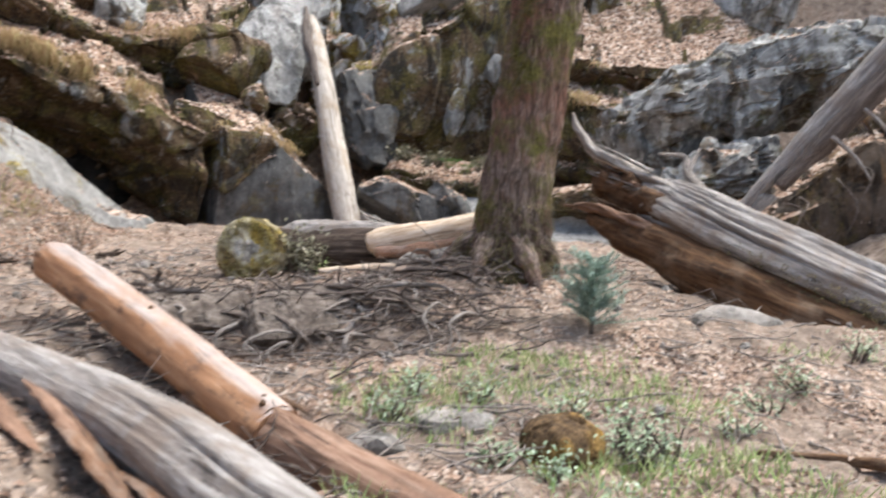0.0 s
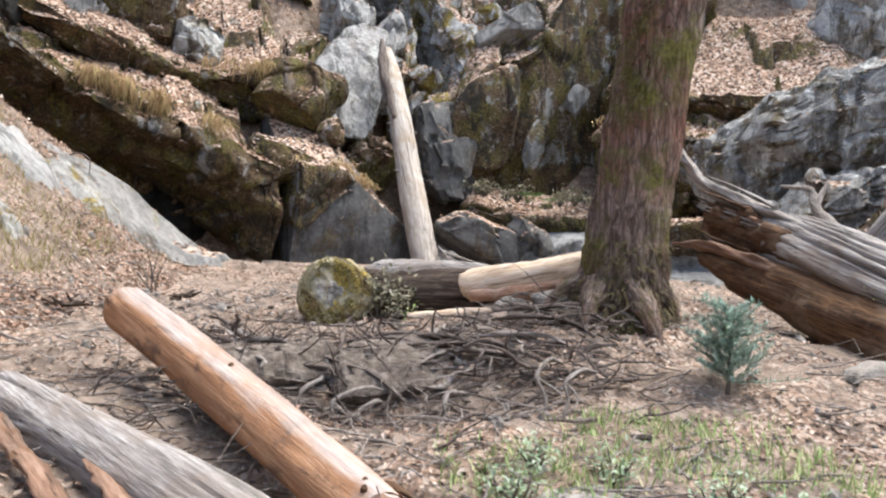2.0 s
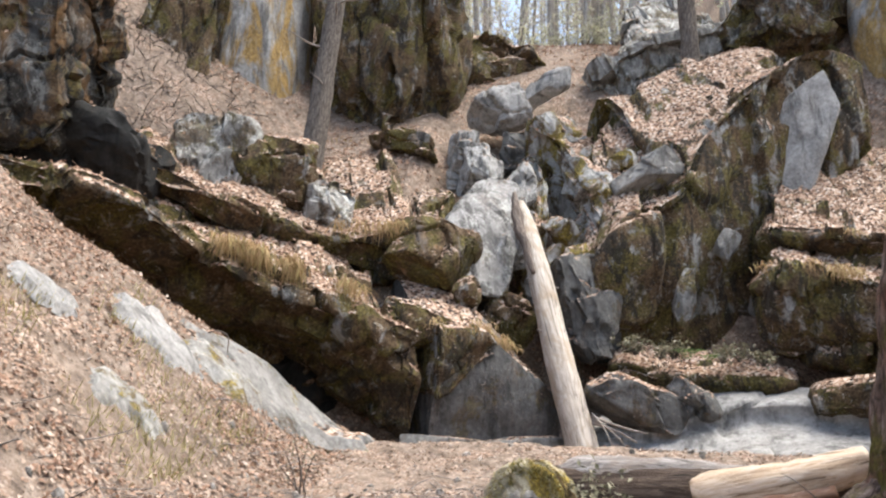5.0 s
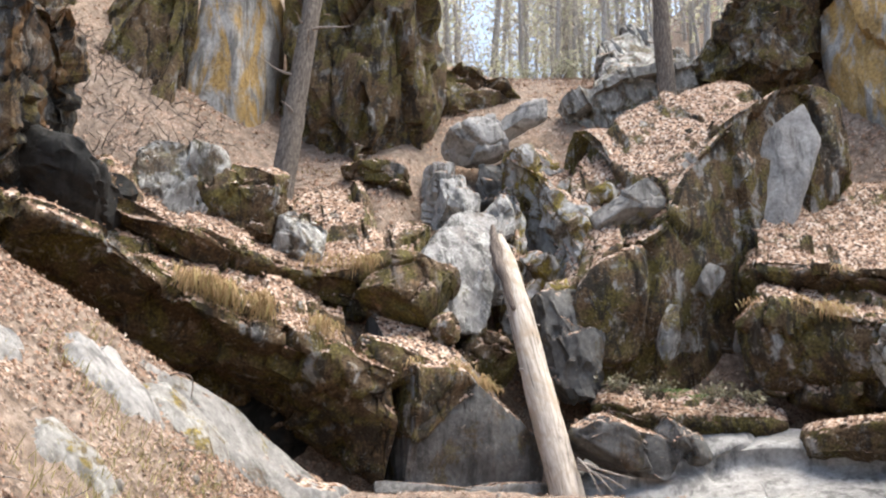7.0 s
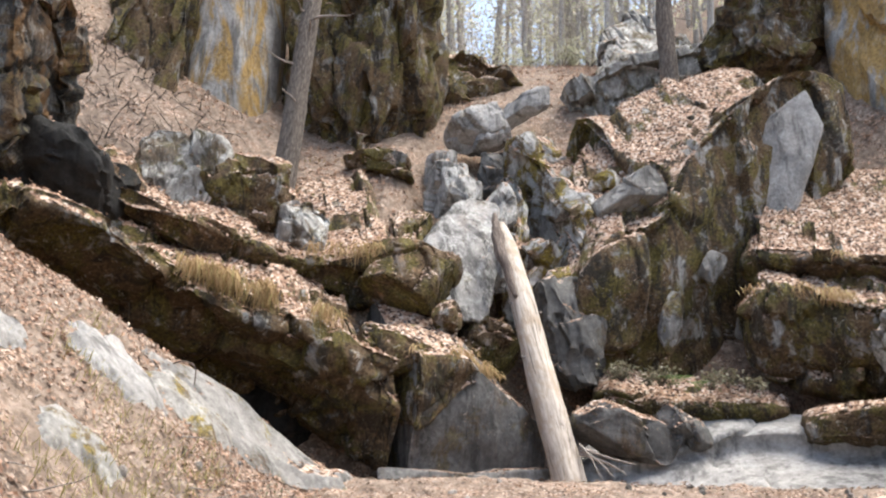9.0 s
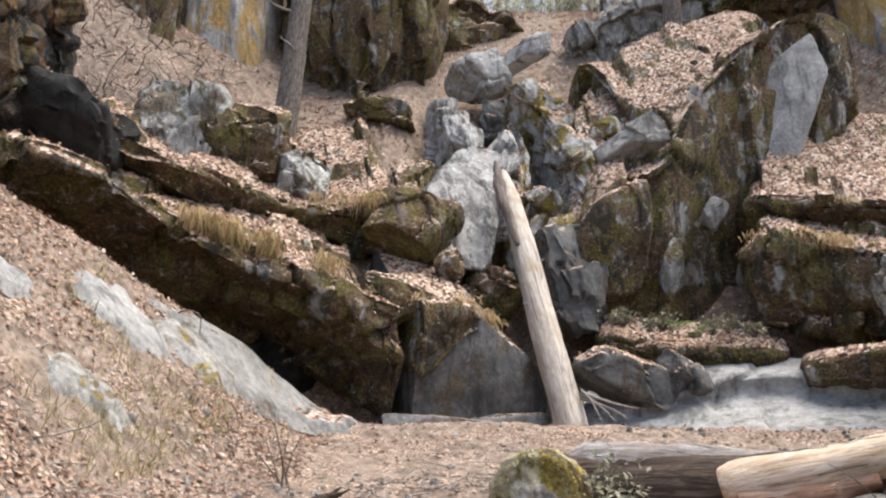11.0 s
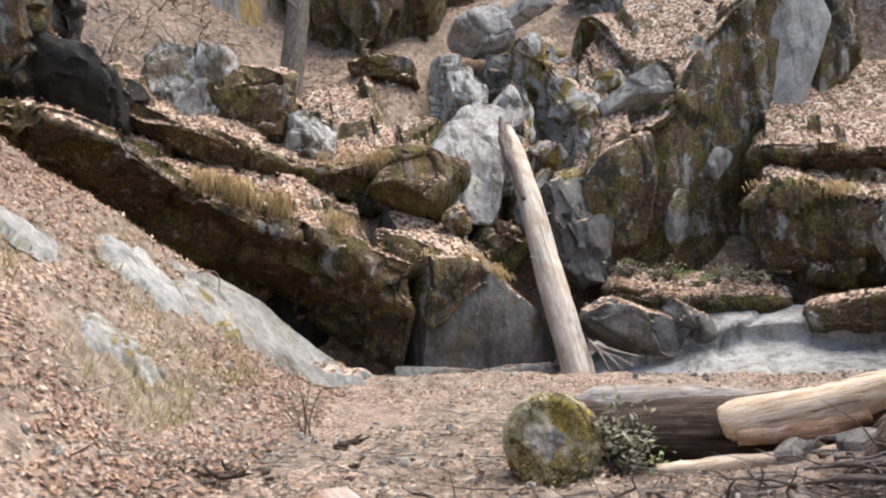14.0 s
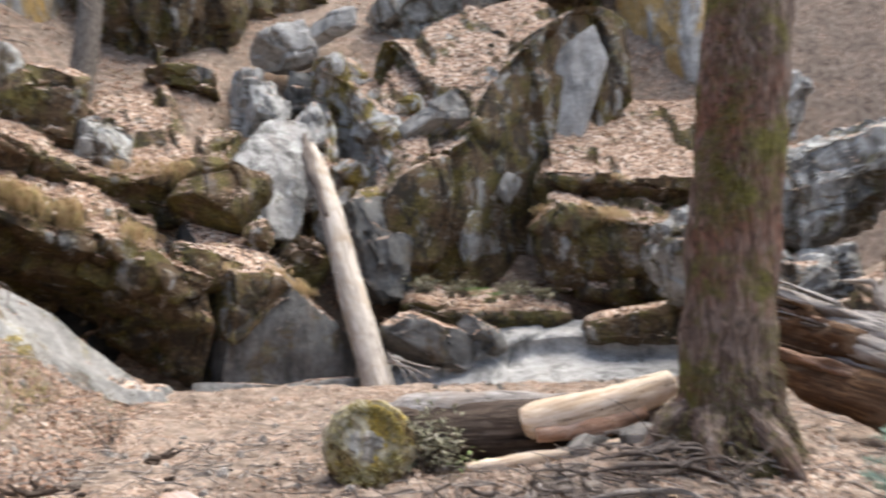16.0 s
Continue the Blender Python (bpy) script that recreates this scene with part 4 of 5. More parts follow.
# ---- the tree ----
TREE = [(4.06, 12.42, 0.6), (4.12, 12.42, 1.35), (4.19, 12.42, 2.15), (4.33, 12.42, 3.2), (4.48, 12.42, 4.3), (5.1, 12.5, 8.0), (5.5, 12.6, 12.5)]
TREE_R = [0.53, 0.38, 0.35, 0.345, 0.345, 0.32, 0.2]
tree = tagged(root_of("tree", TREE[0]), "large living tree, red-brown furrowed bark, mossy base", "tree")
tv, tf = tube(TREE, TREE_R, 84, 260, 0.05, 3, 1.0, 14)
axis_pts = spline([(*p, r) for p, r in zip(TREE, TREE_R)], 260)
cut = []
for i, v in enumerate(tv):
    c = Vector(axis_pts[i // 84][:3])
    d = v - c
    a = math.atan2(d.y, d.x)
    q = Vector((math.cos(a) * 3.4, math.sin(a) * 3.4, v.z * 0.75))
    dist, _ = noise.voronoi(q * 2.4)
    furrow = min(1.0, (dist[1] - dist[0]) / 0.28)
    flare = 0.26 * max(0, 1.35 - v.z) * max(0, math.sin(a * 5 + 0.6)) if v.z < 1.35 else 0
    cut.append(c + d * (0.955 + 0.055 * furrow + 0.05 * fbm(q * 2.5, 3) + flare * 1.6))
part("trunk", cut, tf, M_BARK, tree)
for k in range(7):
    a = 0.3 + k * 0.9
    s = Vector((4.08 + 0.30 * math.cos(a), 12.42 + 0.30 * math.sin(a), on_ground(4.08, 12.42) + 0.10))
    e = s + Vector((math.cos(a + 0.25), math.sin(a + 0.25), 0)) * rnd.uniform(0.2, 0.5)
    e.z = on_ground(e.x, e.y) - 0.04
    m = (s + e) / 2 + Vector((0, 0, 0.06))
    limb_part("root", [s, m, e], [0.16, 0.10, 0.03], M_BARK, tree, seg=12, n=24, rough=0.18, seed=k)
pads = Heap()
for k in range(1900):
    u = rnd.random() * 0.8
    z = 0.85 + 0.75 * rnd.random() ** 2 if u < 0.55 else rnd.uniform(2.6, 5.2)
    c = axis_pts[int(np.argmin(np.abs(axis_pts[:, 2] - z)))]
    a = rnd.uniform(-2.9, -0.1) if u < 0.55 else rnd.gauss(-2.3, 0.4)
    r = c[3] * (1.06 + max(0, 1.3 - z) * 0.35)
    p = Vector((c[0] + r * math.cos(a), c[1] + r * math.sin(a), z))
    pads.blade(p, p + Vector((math.cos(a), math.sin(a), rnd.uniform(-1.5, 0.3))) * rnd.uniform(0.02, 0.06), 0.02)
pads.make("moss", M_MOSSPAD, tree, "olive moss tufts")
crown = Heap()
for k in range(8):
    z = rnd.uniform(9.5, 12.3)
    c = Vector(axis_pts[int(np.argmin(np.abs(axis_pts[:, 2] - z)))][:3])
    a = rnd.uniform(0, 6.28)
    pts = crooked(c, (math.cos(a), math.sin(a), 0.35), rnd.uniform(1.6, 3.0), rnd, 0.12)
    limb_part("limb", pts, [0.09, 0.075, 0.06, 0.045, 0.03, 0.015], M_BARK, tree, seg=8, n=16, seed=k)
    for p in pts[2:]:
        for _ in range(34):
            q = p + Vector((rnd.gauss(0, 0.35), rnd.gauss(0, 0.35), rnd.gauss(0, 0.2)))
            crown.leaf(q, (rnd.gauss(0, 1), rnd.gauss(0, 1), -0.4), (0, 0.1, 1), 0.12, 0.05)
crown.make("crown", M_FERN, tree, "sparse dull green foliage")

# ---- logs on the ground ----
fore = tagged(root_of("peeled_log", (0.1, 10.95, 0.9)), "reddish peeled log lying down the slope", "log")
FORE = [(0.20, 10.97, 0.97), (1.08, 9.97, 0.63), (2.0, 8.86, 0.24), (2.12, 8.70, 0.20), (2.75, 7.85, 0.09), (3.3, 7.05, 0.04)]
limb_part("stem", FORE[:4], [0.165, 0.168, 0.165, 0.15], M_LOGBLEACH, fore, seg=36, n=90, rough=0.045, seed=5)
limb_part("lower_stem", FORE[2:], [0.10, 0.145, 0.15, 0.145], M_ROT2, fore, "duller barky length past a crack", seg=36, n=70, rough=0.08, seed=6)
limb_part("torn_lip", [(2.12, 8.86, 0.36), (2.2, 8.82, 0.34), (2.27, 8.78, 0.30)], [0.035, 0.03, 0.008], M_ROT, fore, "torn lip of dark wood", seg=9, n=12, rough=0.3, seed=4, squash=0.5)
for f in (0.34, 0.66, 0.69):
    p = Vector(spline(FORE[:4], 60)[int(f * 59)][:3])
    d = Vector((rnd.uniform(-0.7, 0.5), -0.6, 0.7)).normalized()
    limb_part("knot", [p + d * 0.14, p + d * 0.2], [0.026, 0.014], M_ROT, fore, "dark branch knot", seg=8, n=5)
fore2 = tagged(root_of("weathered_log", (0.15, 9.4, 0.6)), "silver weathered log split along its grain", "log")
F2 = [(0.08, 9.45, 0.58), (0.88, 8.72, 0.47), (1.6, 7.97, 0.39), (2.2, 7.1, 0.29), (2.65, 6.4, 0.22)]
fv, ff = tube(F2, [0.165, 0.175, 0.185, 0.19, 0.19], 120, 110, 0.05, 6, 1.0, 2.0)
ax2 = spline(F2, 110)
split = []
for i, v in enumerate(fv):
    c = Vector(ax2[i // 120])
    a = 2 * math.pi * (i % 120) / 120
    g = sum(math.exp(-((a - a0 - 0.10 * math.sin(i // 120 * 0.05 + a0)) / 0.04) ** 2) for a0 in (0.9, 1.7, 2.4, 3.4, 4.4, 5.3))
    split.append(c + (v - c) * (1 - 0.16 * min(1.0, g) * (0.5 + 0.5 * math.sin(i // 120 * 0.09 + a * 2))))
sv, sm = along_z(split, F2[0], F2[-1])
so = new("stem", recalc(mesh_of("stem", sv, ff, M_LOGGREY)))
so.parent, so.matrix_parent_inverse, so.matrix_basis = fore2, fore2.matrix_world.inverted(), sm
for k in range(13):
    p = Vector(spline(F2, 60)[4 + k * 4][:3]) + Vector((-0.14 - 0.06 * rnd.random(), -0.10, -0.10 - 0.08 * rnd.random()))
    q = p + Vector((0.53, -0.82, -0.1)).normalized() * rnd.uniform(0.5, 1.1)
    limb_part("splinter", [p, (p + q) / 2 + Vector((rnd.gauss(0, 0.02), 0, rnd.gauss(0, 0.02))), q], [0.02, rnd.uniform(0.05, 0.09), 0.012], rnd.choice((M_ROT2, M_ROT, M_LOGGREY, M_ROT2)), fore2, "splinter of rotten wood", seg=8, n=16, rough=0.35, seed=k, squash=0.4)

for k, (f0, ln, off, dz) in enumerate(((0.05, 1.3, 0.27, -0.20), (0.30, 1.5, 0.24, -0.16), (0.42, 1.3, 0.40, -0.26), (0.22, 1.2, 0.46, -0.30), (0.55, 1.4, 0.33, -0.24))):
    off *= 0.68
    p = Vector(spline(F2, 60)[int(f0 * 59)][:3]) + Vector((-0.84 * off, -0.54 * off, 0))
    p.z = on_ground(p.x, p.y) + 0.10 + 0.25 * (0.3 + dz)
    q = p + Vector((0.60, -0.79, 0)) * ln
    q.z = on_ground(q.x, q.y) + 0.08
    limb_part("slab", [p, p + (q - p) * 0.3 + Vector((0, 0, 0.03)), p + (q - p) * 0.7, q], [0.02, 0.06, 0.055, 0.012], M_ROT2 if k % 2 else M_REDWOOD, fore2, "split slab of red-brown wood", seg=16, n=50, rough=0.2, seed=50 + k, squash=0.28, grain=14)

dlog = tagged(root_of("charred_log", (1.7, 14.3, 0.7)), "thick dark log with a grey weathered top", "log")
limb_part("stem", [(1.66, 14.35, 0.98), (2.4, 13.95, 1.0), (3.3, 13.6, 1.04), (4.0, 13.4, 1.1)], [0.25, 0.27, 0.28, 0.27], M_LOGDARK, dlog, seg=28, n=60, seed=8, rough=0.07)
limb_part("top_shell", [(1.66, 14.40, 1.12), (1.9, 14.26, 1.14), (2.4, 14.0, 1.15), (3.3, 13.7, 1.18)], [0.06, 0.18, 0.2, 0.14], M_LOGGREY, dlog, "grey weathered shell of wood", seg=24, n=50, seed=18, rough=0.08)
plog = tagged(root_of("peeled_log", (2.7, 13.45, 0.8)), "pale peeled log with bright orange-tan wood", "log")
limb_part("stem", [(2.74, 13.34, 1.11), (2.82, 13.31, 1.13), (3.2, 13.2, 1.19), (3.6, 13.15, 1.28), (3.98, 13.1, 1.42)], [0.11, 0.15, 0.17, 0.155, 0.11], M_LOGTAN, plog, seg=24, n=50, seed=9, rough=0.06)
limb_part("cambium_strip", [(2.8, 13.18, 1.03), (3.3, 13.08, 1.08), (3.7, 13.03, 1.2)], [0.06, 0.1, 0.05], M_LOGRED, plog, "torn strip of reddish inner bark", seg=12, n=30, seed=19, rough=0.2)
blog = tagged(root_of("bleached_branch", (2.3, 13.2, 0.75)), "bleached branch lying before the dark log", "branch")
limb_part("stem", [(2.2, 13.15, 0.80), (2.7, 13.1, 0.84), (3.2, 12.95, 0.92), (3.6, 12.9, 1.0)], [0.045, 0.06, 0.055, 0.03], M_LOGTAN, blog, seg=10, n=30, seed=21, rough=0.15)

stump = tagged(root_of("log_round", (1.45, 13.6, 0.7)), "mossy sawn round of wood lying on its side", "stump")
S0, S1_ = Vector((1.42, 13.36, 1.01)), Vector((1.52, 13.74, 0.90))
limb_part("wood", [S0, (S0 + S1_) / 2, S1_], [0.345, 0.36, 0.34], M_STUMP, stump, seg=64, n=30, rough=0.07, seed=22)
s_ax = (S0 - S1_).normalized()
s_a = s_ax.cross(Vector((0, 0, 1))).normalized()
s_b = s_a.cross(s_ax)


def disc(radius, rings, lift, wobble, seed):
    """A rough disc over the sawn end."""
    vs = []
    for i in range(rings):
        for j in range(60):
            w = 2 * math.pi * j / 60
            edge = 1 + wobble * noise.noise(Vector((math.cos(w) * 1.6 + seed, math.sin(w) * 1.6, 1.0))) + 0.5 * wobble * noise.noise(Vector((math.cos(w) * 5 + seed, math.sin(w) * 5, 1.0)))
            f = i / (rings - 1)
            r = radius * edge * f
            bump = 0.022 * fbm(Vector((math.cos(w) * r * 14, math.sin(w) * r * 14, seed)), 4)
            vs.append(S0 + s_ax * (lift * (1 - float(smooth(0.75, 1.0, f)) * 1.6) + bump) + (s_a * math.cos(w) + s_b * math.sin(w)) * r)
    return vs, grid_faces(rings, 60, True)


part("moss_cushion", *disc(0.355, 16, 0.035, 0.06, 3.0), M_STUMP, stump, "yellow-olive moss over the sawn end")
part("cut_face", *disc(0.15, 12, 0.046, 0.45, 7.0), M_CUT, stump, "pale weathered wood at the heart")
moss = Heap()
for k in range(1300):
    a = rnd.uniform(0, 6.28)
    r = 0.35 * math.sqrt(rnd.uniform(0.28, 1.0))
    out_d = s_a * math.cos(a) + s_b * math.sin(a)
    p = S0 + out_d * r + s_ax * (0.03 - 0.3 * rnd.random() * (r > 0.33))
    moss.blade(p, p + (s_ax * (0.9 if r < 0.33 else 0.2) + out_d * (0.2 if r < 0.33 else 0.9) + Vector((rnd.gauss(0, .4), rnd.gauss(0, .4), rnd.gauss(0, .4)))) * rnd.uniform(0.012, 0.035), 0.016)
moss.make("moss", M_STUMPMOSS, stump, "yellow-olive moss")

jag = tagged(root_of("broken_log", (6.7, 12.3, 0.6)), "broken weathered log with a jagged splintered end", "log")
JAG = [(6.0, 14.1, 1.78), (6.3, 13.55, 1.58), (6.85, 12.4, 1.12), (7.75, 10.9, 0.56)]
jv, jf = tube(JAG, [0.24, 0.37, 0.41, 0.33], 160, 120, 0.07, 7, 1.0, 1.6)
jax = spline(JAG, 120)
jw = []
for i, v in enumerate(jv):
    c = Vector(jax[i // 160])
    a = 2 * math.pi * (i % 160) / 160
    g = sum(math.exp(-((a - a0 - 0.12 * math.sin(i // 160 * 0.03 + a0 * 2)) / 0.045) ** 2) for a0 in (0.2, 0.55, 0.8, 1.1, 1.35, 1.6, 1.95, 2.3, 2.55, 2.8, 3.2, 3.7, 4.1, 4.5, 5.2, 5.8))
    jw.append(c + (v - c) * (1 - 0.2 * min(1.0, g) * (0.55 + 0.45 * math.sin(i // 160 * 0.1 + a * 3)) + 0.10 * fbm(Vector((a * 2.0, i // 160 * 0.02, 5.0)), 3)))
jv2, jm = along_z(jw, JAG[0], JAG[-1])
jo = new("stem", recalc(mesh_of("stem", jv2, jf, M_LOGGREY)))
jo.parent, jo.matrix_parent_inverse, jo.matrix_basis = jag, jag.matrix_world.inverted(), jm
limb_part("rotten_side", [(5.45, 14.15, 1.5), (5.95, 13.5, 1.22), (6.55, 12.2, 0.78), (7.35, 10.9, 0.36)], [0.10, 0.25, 0.27, 0.18], M_ROT, jag, "rotten orange-brown underside", seg=30, n=60, rough=0.14, seed=23)
limb_part("hollow", [(5.62, 14.45, 1.98), (5.95, 13.95, 1.78), (6.3, 13.3, 1.5)], [0.16, 0.24, 0.2], M_ROT, jag, "dark rotten hollow between the splinters", seg=20, n=30, rough=0.25, seed=24)
limb_part("tongue", [(6.6, 13.1, 1.62), (6.1, 14.0, 1.98), (5.68, 14.6, 2.28), (5.45, 14.85, 2.62), (5.38, 14.95, 2.86)], [0.2, 0.24, 0.2, 0.13, 0.04], M_LOGGREY, jag, "broad grey splinter curving up to a point", seg=26, n=60, rough=0.16, seed=25, squash=0.4)
limb_part("tongue", [(6.7, 12.5, 1.0), (6.0, 13.45, 1.36), (5.5, 14.0, 1.6), (5.12, 14.25, 1.64)], [0.16, 0.2, 0.15, 0.03], M_ROT2, jag, "reddish torn splinter at the low side", seg=22, n=50, rough=0.22, seed=26, squash=0.4)
for k in range(30):
    f = k / 29
    s = Vector((6.0 + rnd.uniform(-0.2, 0.2), 13.75 + rnd.uniform(-0.2, 0.2), 1.3 + 0.75 * f))
    e = Vector((5.25 + 0.3 * rnd.random() + 0.12 * f, 14.3 + 0.4 * f, 1.55 + 0.85 * f + rnd.gauss(0, 0.04)))
    e = s + (e - s) * rnd.uniform(0.55, 1.05)
    limb_part("splinter", [s, (s + e) / 2 + Vector((0, 0, rnd.gauss(0, 0.03))), e], [0.06, rnd.uniform(0.025, 0.05), 0.006], rnd.choice((M_LOGGREY, M_ROT, M_ROT, M_ROT2)), jag, seg=7, n=16, rough=0.35, seed=k, squash=0.4)
limb_part("branch_stub", [(6.55, 13.3, 1.75), (6.42, 13.6, 2.05), (6.4, 13.7, 2.25), (6.1, 13.75, 2.28)], [0.08, 0.05, 0.035, 0.012], M_TWIG, jag, "forked grey stub of a branch", seg=10, n=24, rough=0.2, seed=2)
limb_part("branch_stub", [(6.42, 13.6, 2.05), (6.5, 13.65, 2.2), (6.6, 13.7, 2.36)], [0.045, 0.03, 0.01], M_TWIG, jag, seg=8, n=14, rough=0.2, seed=3)
jm2 = Heap()
for k in range(900):
    i = rnd.randint(70, 112)
    c = Vector(jax[i][:3])
    p = c + Vector((-0.30, -0.22, rnd.uniform(-0.25, 0.12))) + Vector((rnd.gauss(0, .04), rnd.gauss(0, .04), 0))
    jm2.blade(p, p + Vector((-0.03, -0.03, -0.02)), 0.02)
jm2.make("moss", M_MOSSPAD, jag, "green moss near the low end")

rlog = tagged(root_of("fallen_trunk", (8.5, 16.6, 1.4)), "silvery dead trunk propped on the earth bank", "log")
limb_part("stem", [(8.45, 16.6, 1.62), (9.3, 16.25, 2.75), (10.2, 15.8, 3.95), (11.2, 15.3, 5.3)], [0.07, 0.15, 0.20, 0.24], M_LOGGREY, rlog, seg=28, n=70, rough=0.07, seed=24)
limb_part("bark_side", [(8.98, 16.25, 2.08), (9.75, 15.9, 3.08), (10.95, 15.32, 4.68)], [0.09, 0.17, 0.22], M_ROOT, rlog, "dark rotten underside", seg=20, n=40, rough=0.12, seed=25)
for k in range(5):
    limb_part("splinter", [(8.8 + 0.05 * k, 16.4, 1.95), (8.5 - 0.04 * k, 16.5, 1.5 - 0.05 * k)], [0.05, 0.01], M_LOGGREY, rlog, seg=6, n=8, rough=0.2, seed=k)
for k, (a, b_) in enumerate((((9.5, 15.9, 2.9), (9.9, 15.4, 2.2)), ((9.8, 15.8, 3.4), (10.3, 15.3, 2.6)))):
    limb_part("branch", [a, ((a[0] + b_[0]) / 2 + 0.05, a[1] - 0.3, (a[2] + b_[2]) / 2), b_], [0.04, 0.03, 0.015], M_TWIG, rlog, seg=7, n=16, seed=k)
for k in range(6):
    x = 9.3 + k * 0.42 + rnd.uniform(-0.2, 0.2)
    top = Vector((x, 16.75 - 0.33 * (x - 9.2), 1.75 + 0.62 * (x - 9.2)))
    drop = rnd.uniform(0.5, 1.2)
    pts = [top, top + Vector((rnd.uniform(-0.1, 0.1), -0.3, -0.1)), top + Vector((rnd.uniform(-0.3, 0.2), -0.42, -0.5 * drop)), top + Vector((rnd.uniform(-0.4, 0.3), -0.4, -drop))]
    limb_part("root", pts, [0.02, 0.018, 0.013, 0.006], M_ROOT, N1, "thin bare root", seg=6, n=20, rough=0.2, seed=k)

# ---- snags on the walls ----
def snag(points, radii, label, seed, twigs):
    t = tagged(root_of("bare_tree", points[0]), label, "tree")
    limb_part("trunk", points, radii, M_SNAG, t, seg=20, n=80, rough=0.08, seed=seed, grain=12)
    sp = spline([(*p, r) for p, r in zip(points, radii)], 60)
    for k in range(twigs):
        c = sp[rnd.randint(14, 56)]
        a = rnd.uniform(0, 6.28)
        pts = crooked(c[:3], (math.cos(a), math.sin(a), 0.3), rnd.uniform(0.8, 1.9), rnd, 0.28)
        limb_part("branch", pts, [0.045, 0.035, 0.028, 0.02, 0.014, 0.006], M_TWIG, t, seg=6, n=14, seed=k)
    return t


snag([(-4.2, 28.0, 7.6), (-4.0, 28.2, 9.8), (-3.75, 28.6, 13), (-3.55, 29, 16), (-3.0, 29.3, 21)], [0.34, 0.29, 0.26, 0.22, 0.12], "bare grey tree leaning on the leafy ledge", 10, 14)
snag([(7.0, 33.0, 11.0), (6.95, 33.0, 13), (6.9, 33.1, 16), (6.9, 33.2, 23)], [0.34, 0.29, 0.26, 0.16], "slim bare tree on the upper rocks", 11, 6)
br = tagged(root_of("dark_branch", (-1.3, 33, 16.6)), "dark bare branch reaching out from the cliff top", "branch")
limb_part("stem", [(-2.2, 32.6, 17.6), (-1.0, 32.0, 16.3), (-0.2, 31.8, 16.5), (0.6, 31.8, 17.3), (1.0, 31.8, 18.2)], [0.10, 0.09, 0.07, 0.06, 0.03], M_LOGDARK, br, seg=8, n=30, rough=0.1, seed=26)
limb_part("twig", [(-1.0, 32.0, 16.3), (-0.6, 31.9, 17.0), (0.1, 31.8, 17.6)], [0.05, 0.04, 0.02], M_LOGDARK, br, seg=7, n=14, seed=27)

# ---- roots and twigs in the hollow ----
for k in range(110):
    x = rnd.uniform(0.7, 3.7)
    y = rnd.uniform(10.9, 12.4)
    z = on_ground(x, y)
    pts = crooked((x, y, z + rnd.uniform(0.0, 0.1)), (rnd.choice((-1, 1)), rnd.uniform(-0.9, 0.3), rnd.uniform(-0.25, 0.15)), rnd.uniform(0.25, 0.8), rnd, 0.4, 6)
    for p in pts:
        p.z = max(p.z, on_ground(p.x, p.y) + 0.01)
    w = rnd.choice((0.007, 0.01, 0.014, 0.018, 0.03))
    r = tagged(root_of("root", pts[0]), "gnarled grey root on the eroded bank", "root", "roots of the eroded bank")
    limb_part("stem", pts, [w, w * 1.1, w * 0.9, w * 0.8, w * 0.6, w * 0.5, w * 0.2], rnd.choice((M_ROOT, M_ROOT, M_TWIG)), r, seg=7, n=22, rough=0.3, seed=k, squash=0.6)
for k in range(16):
    x = 0.7 + k * 0.2 + rnd.uniform(-0.1, 0.1)
    y = 11.75 + 0.25 * math.sin(k) + 0.12 * (x - 2)
    z = on_ground(x, y)
    pts = [Vector((x - 0.45, y + 0.1, z + 0.02)), Vector((x - 0.15, y - 0.02, z + 0.07)), Vector((x + 0.2, y - 0.12, z + rnd.uniform(0.02, 0.1))), Vector((x + 0.5, y - rnd.uniform(0.1, 0.5), z - rnd.uniform(0.0, 0.15)))]
    r = tagged(root_of("root", pts[0]), "flat weathered root along the lip of the bank", "root", "roots of the eroded bank")
    limb_part("stem", pts, [0.02, 0.042, 0.035, 0.012], rnd.choice((M_ROOT, M_ROOT, M_TWIG)), r, seg=9, n=24, rough=0.35, seed=k, squash=0.5)
deb = Heap()
for k in range(680):
    x, y = (rnd.uniform(0.4, 3.9), rnd.gauss(11.45, 0.55)) if k < 500 else (rnd.uniform(0.3, 2.6), rnd.gauss(0, 0.4))
    if k >= 500:
        y += 10.35 - 0.95 * x
    z = on_ground(x, y)
    pts = crooked((x, y, z + rnd.uniform(-0.02, 0.12)), (rnd.choice((-1, 1)), rnd.uniform(-0.8, 0.5), rnd.uniform(-0.2, 0.3)), rnd.uniform(0.15, 0.55), rnd, 0.35, 4)
    deb.twig(pts, rnd.choice((0.006, 0.009, 0.014, 0.022)) if k < 500 else 0.007, 0.003, 5)
tagged(deb.make("root_debris", M_ROOT), "tangle of grey dead rootlets on the eroded bank", "roots", kind="stuff")
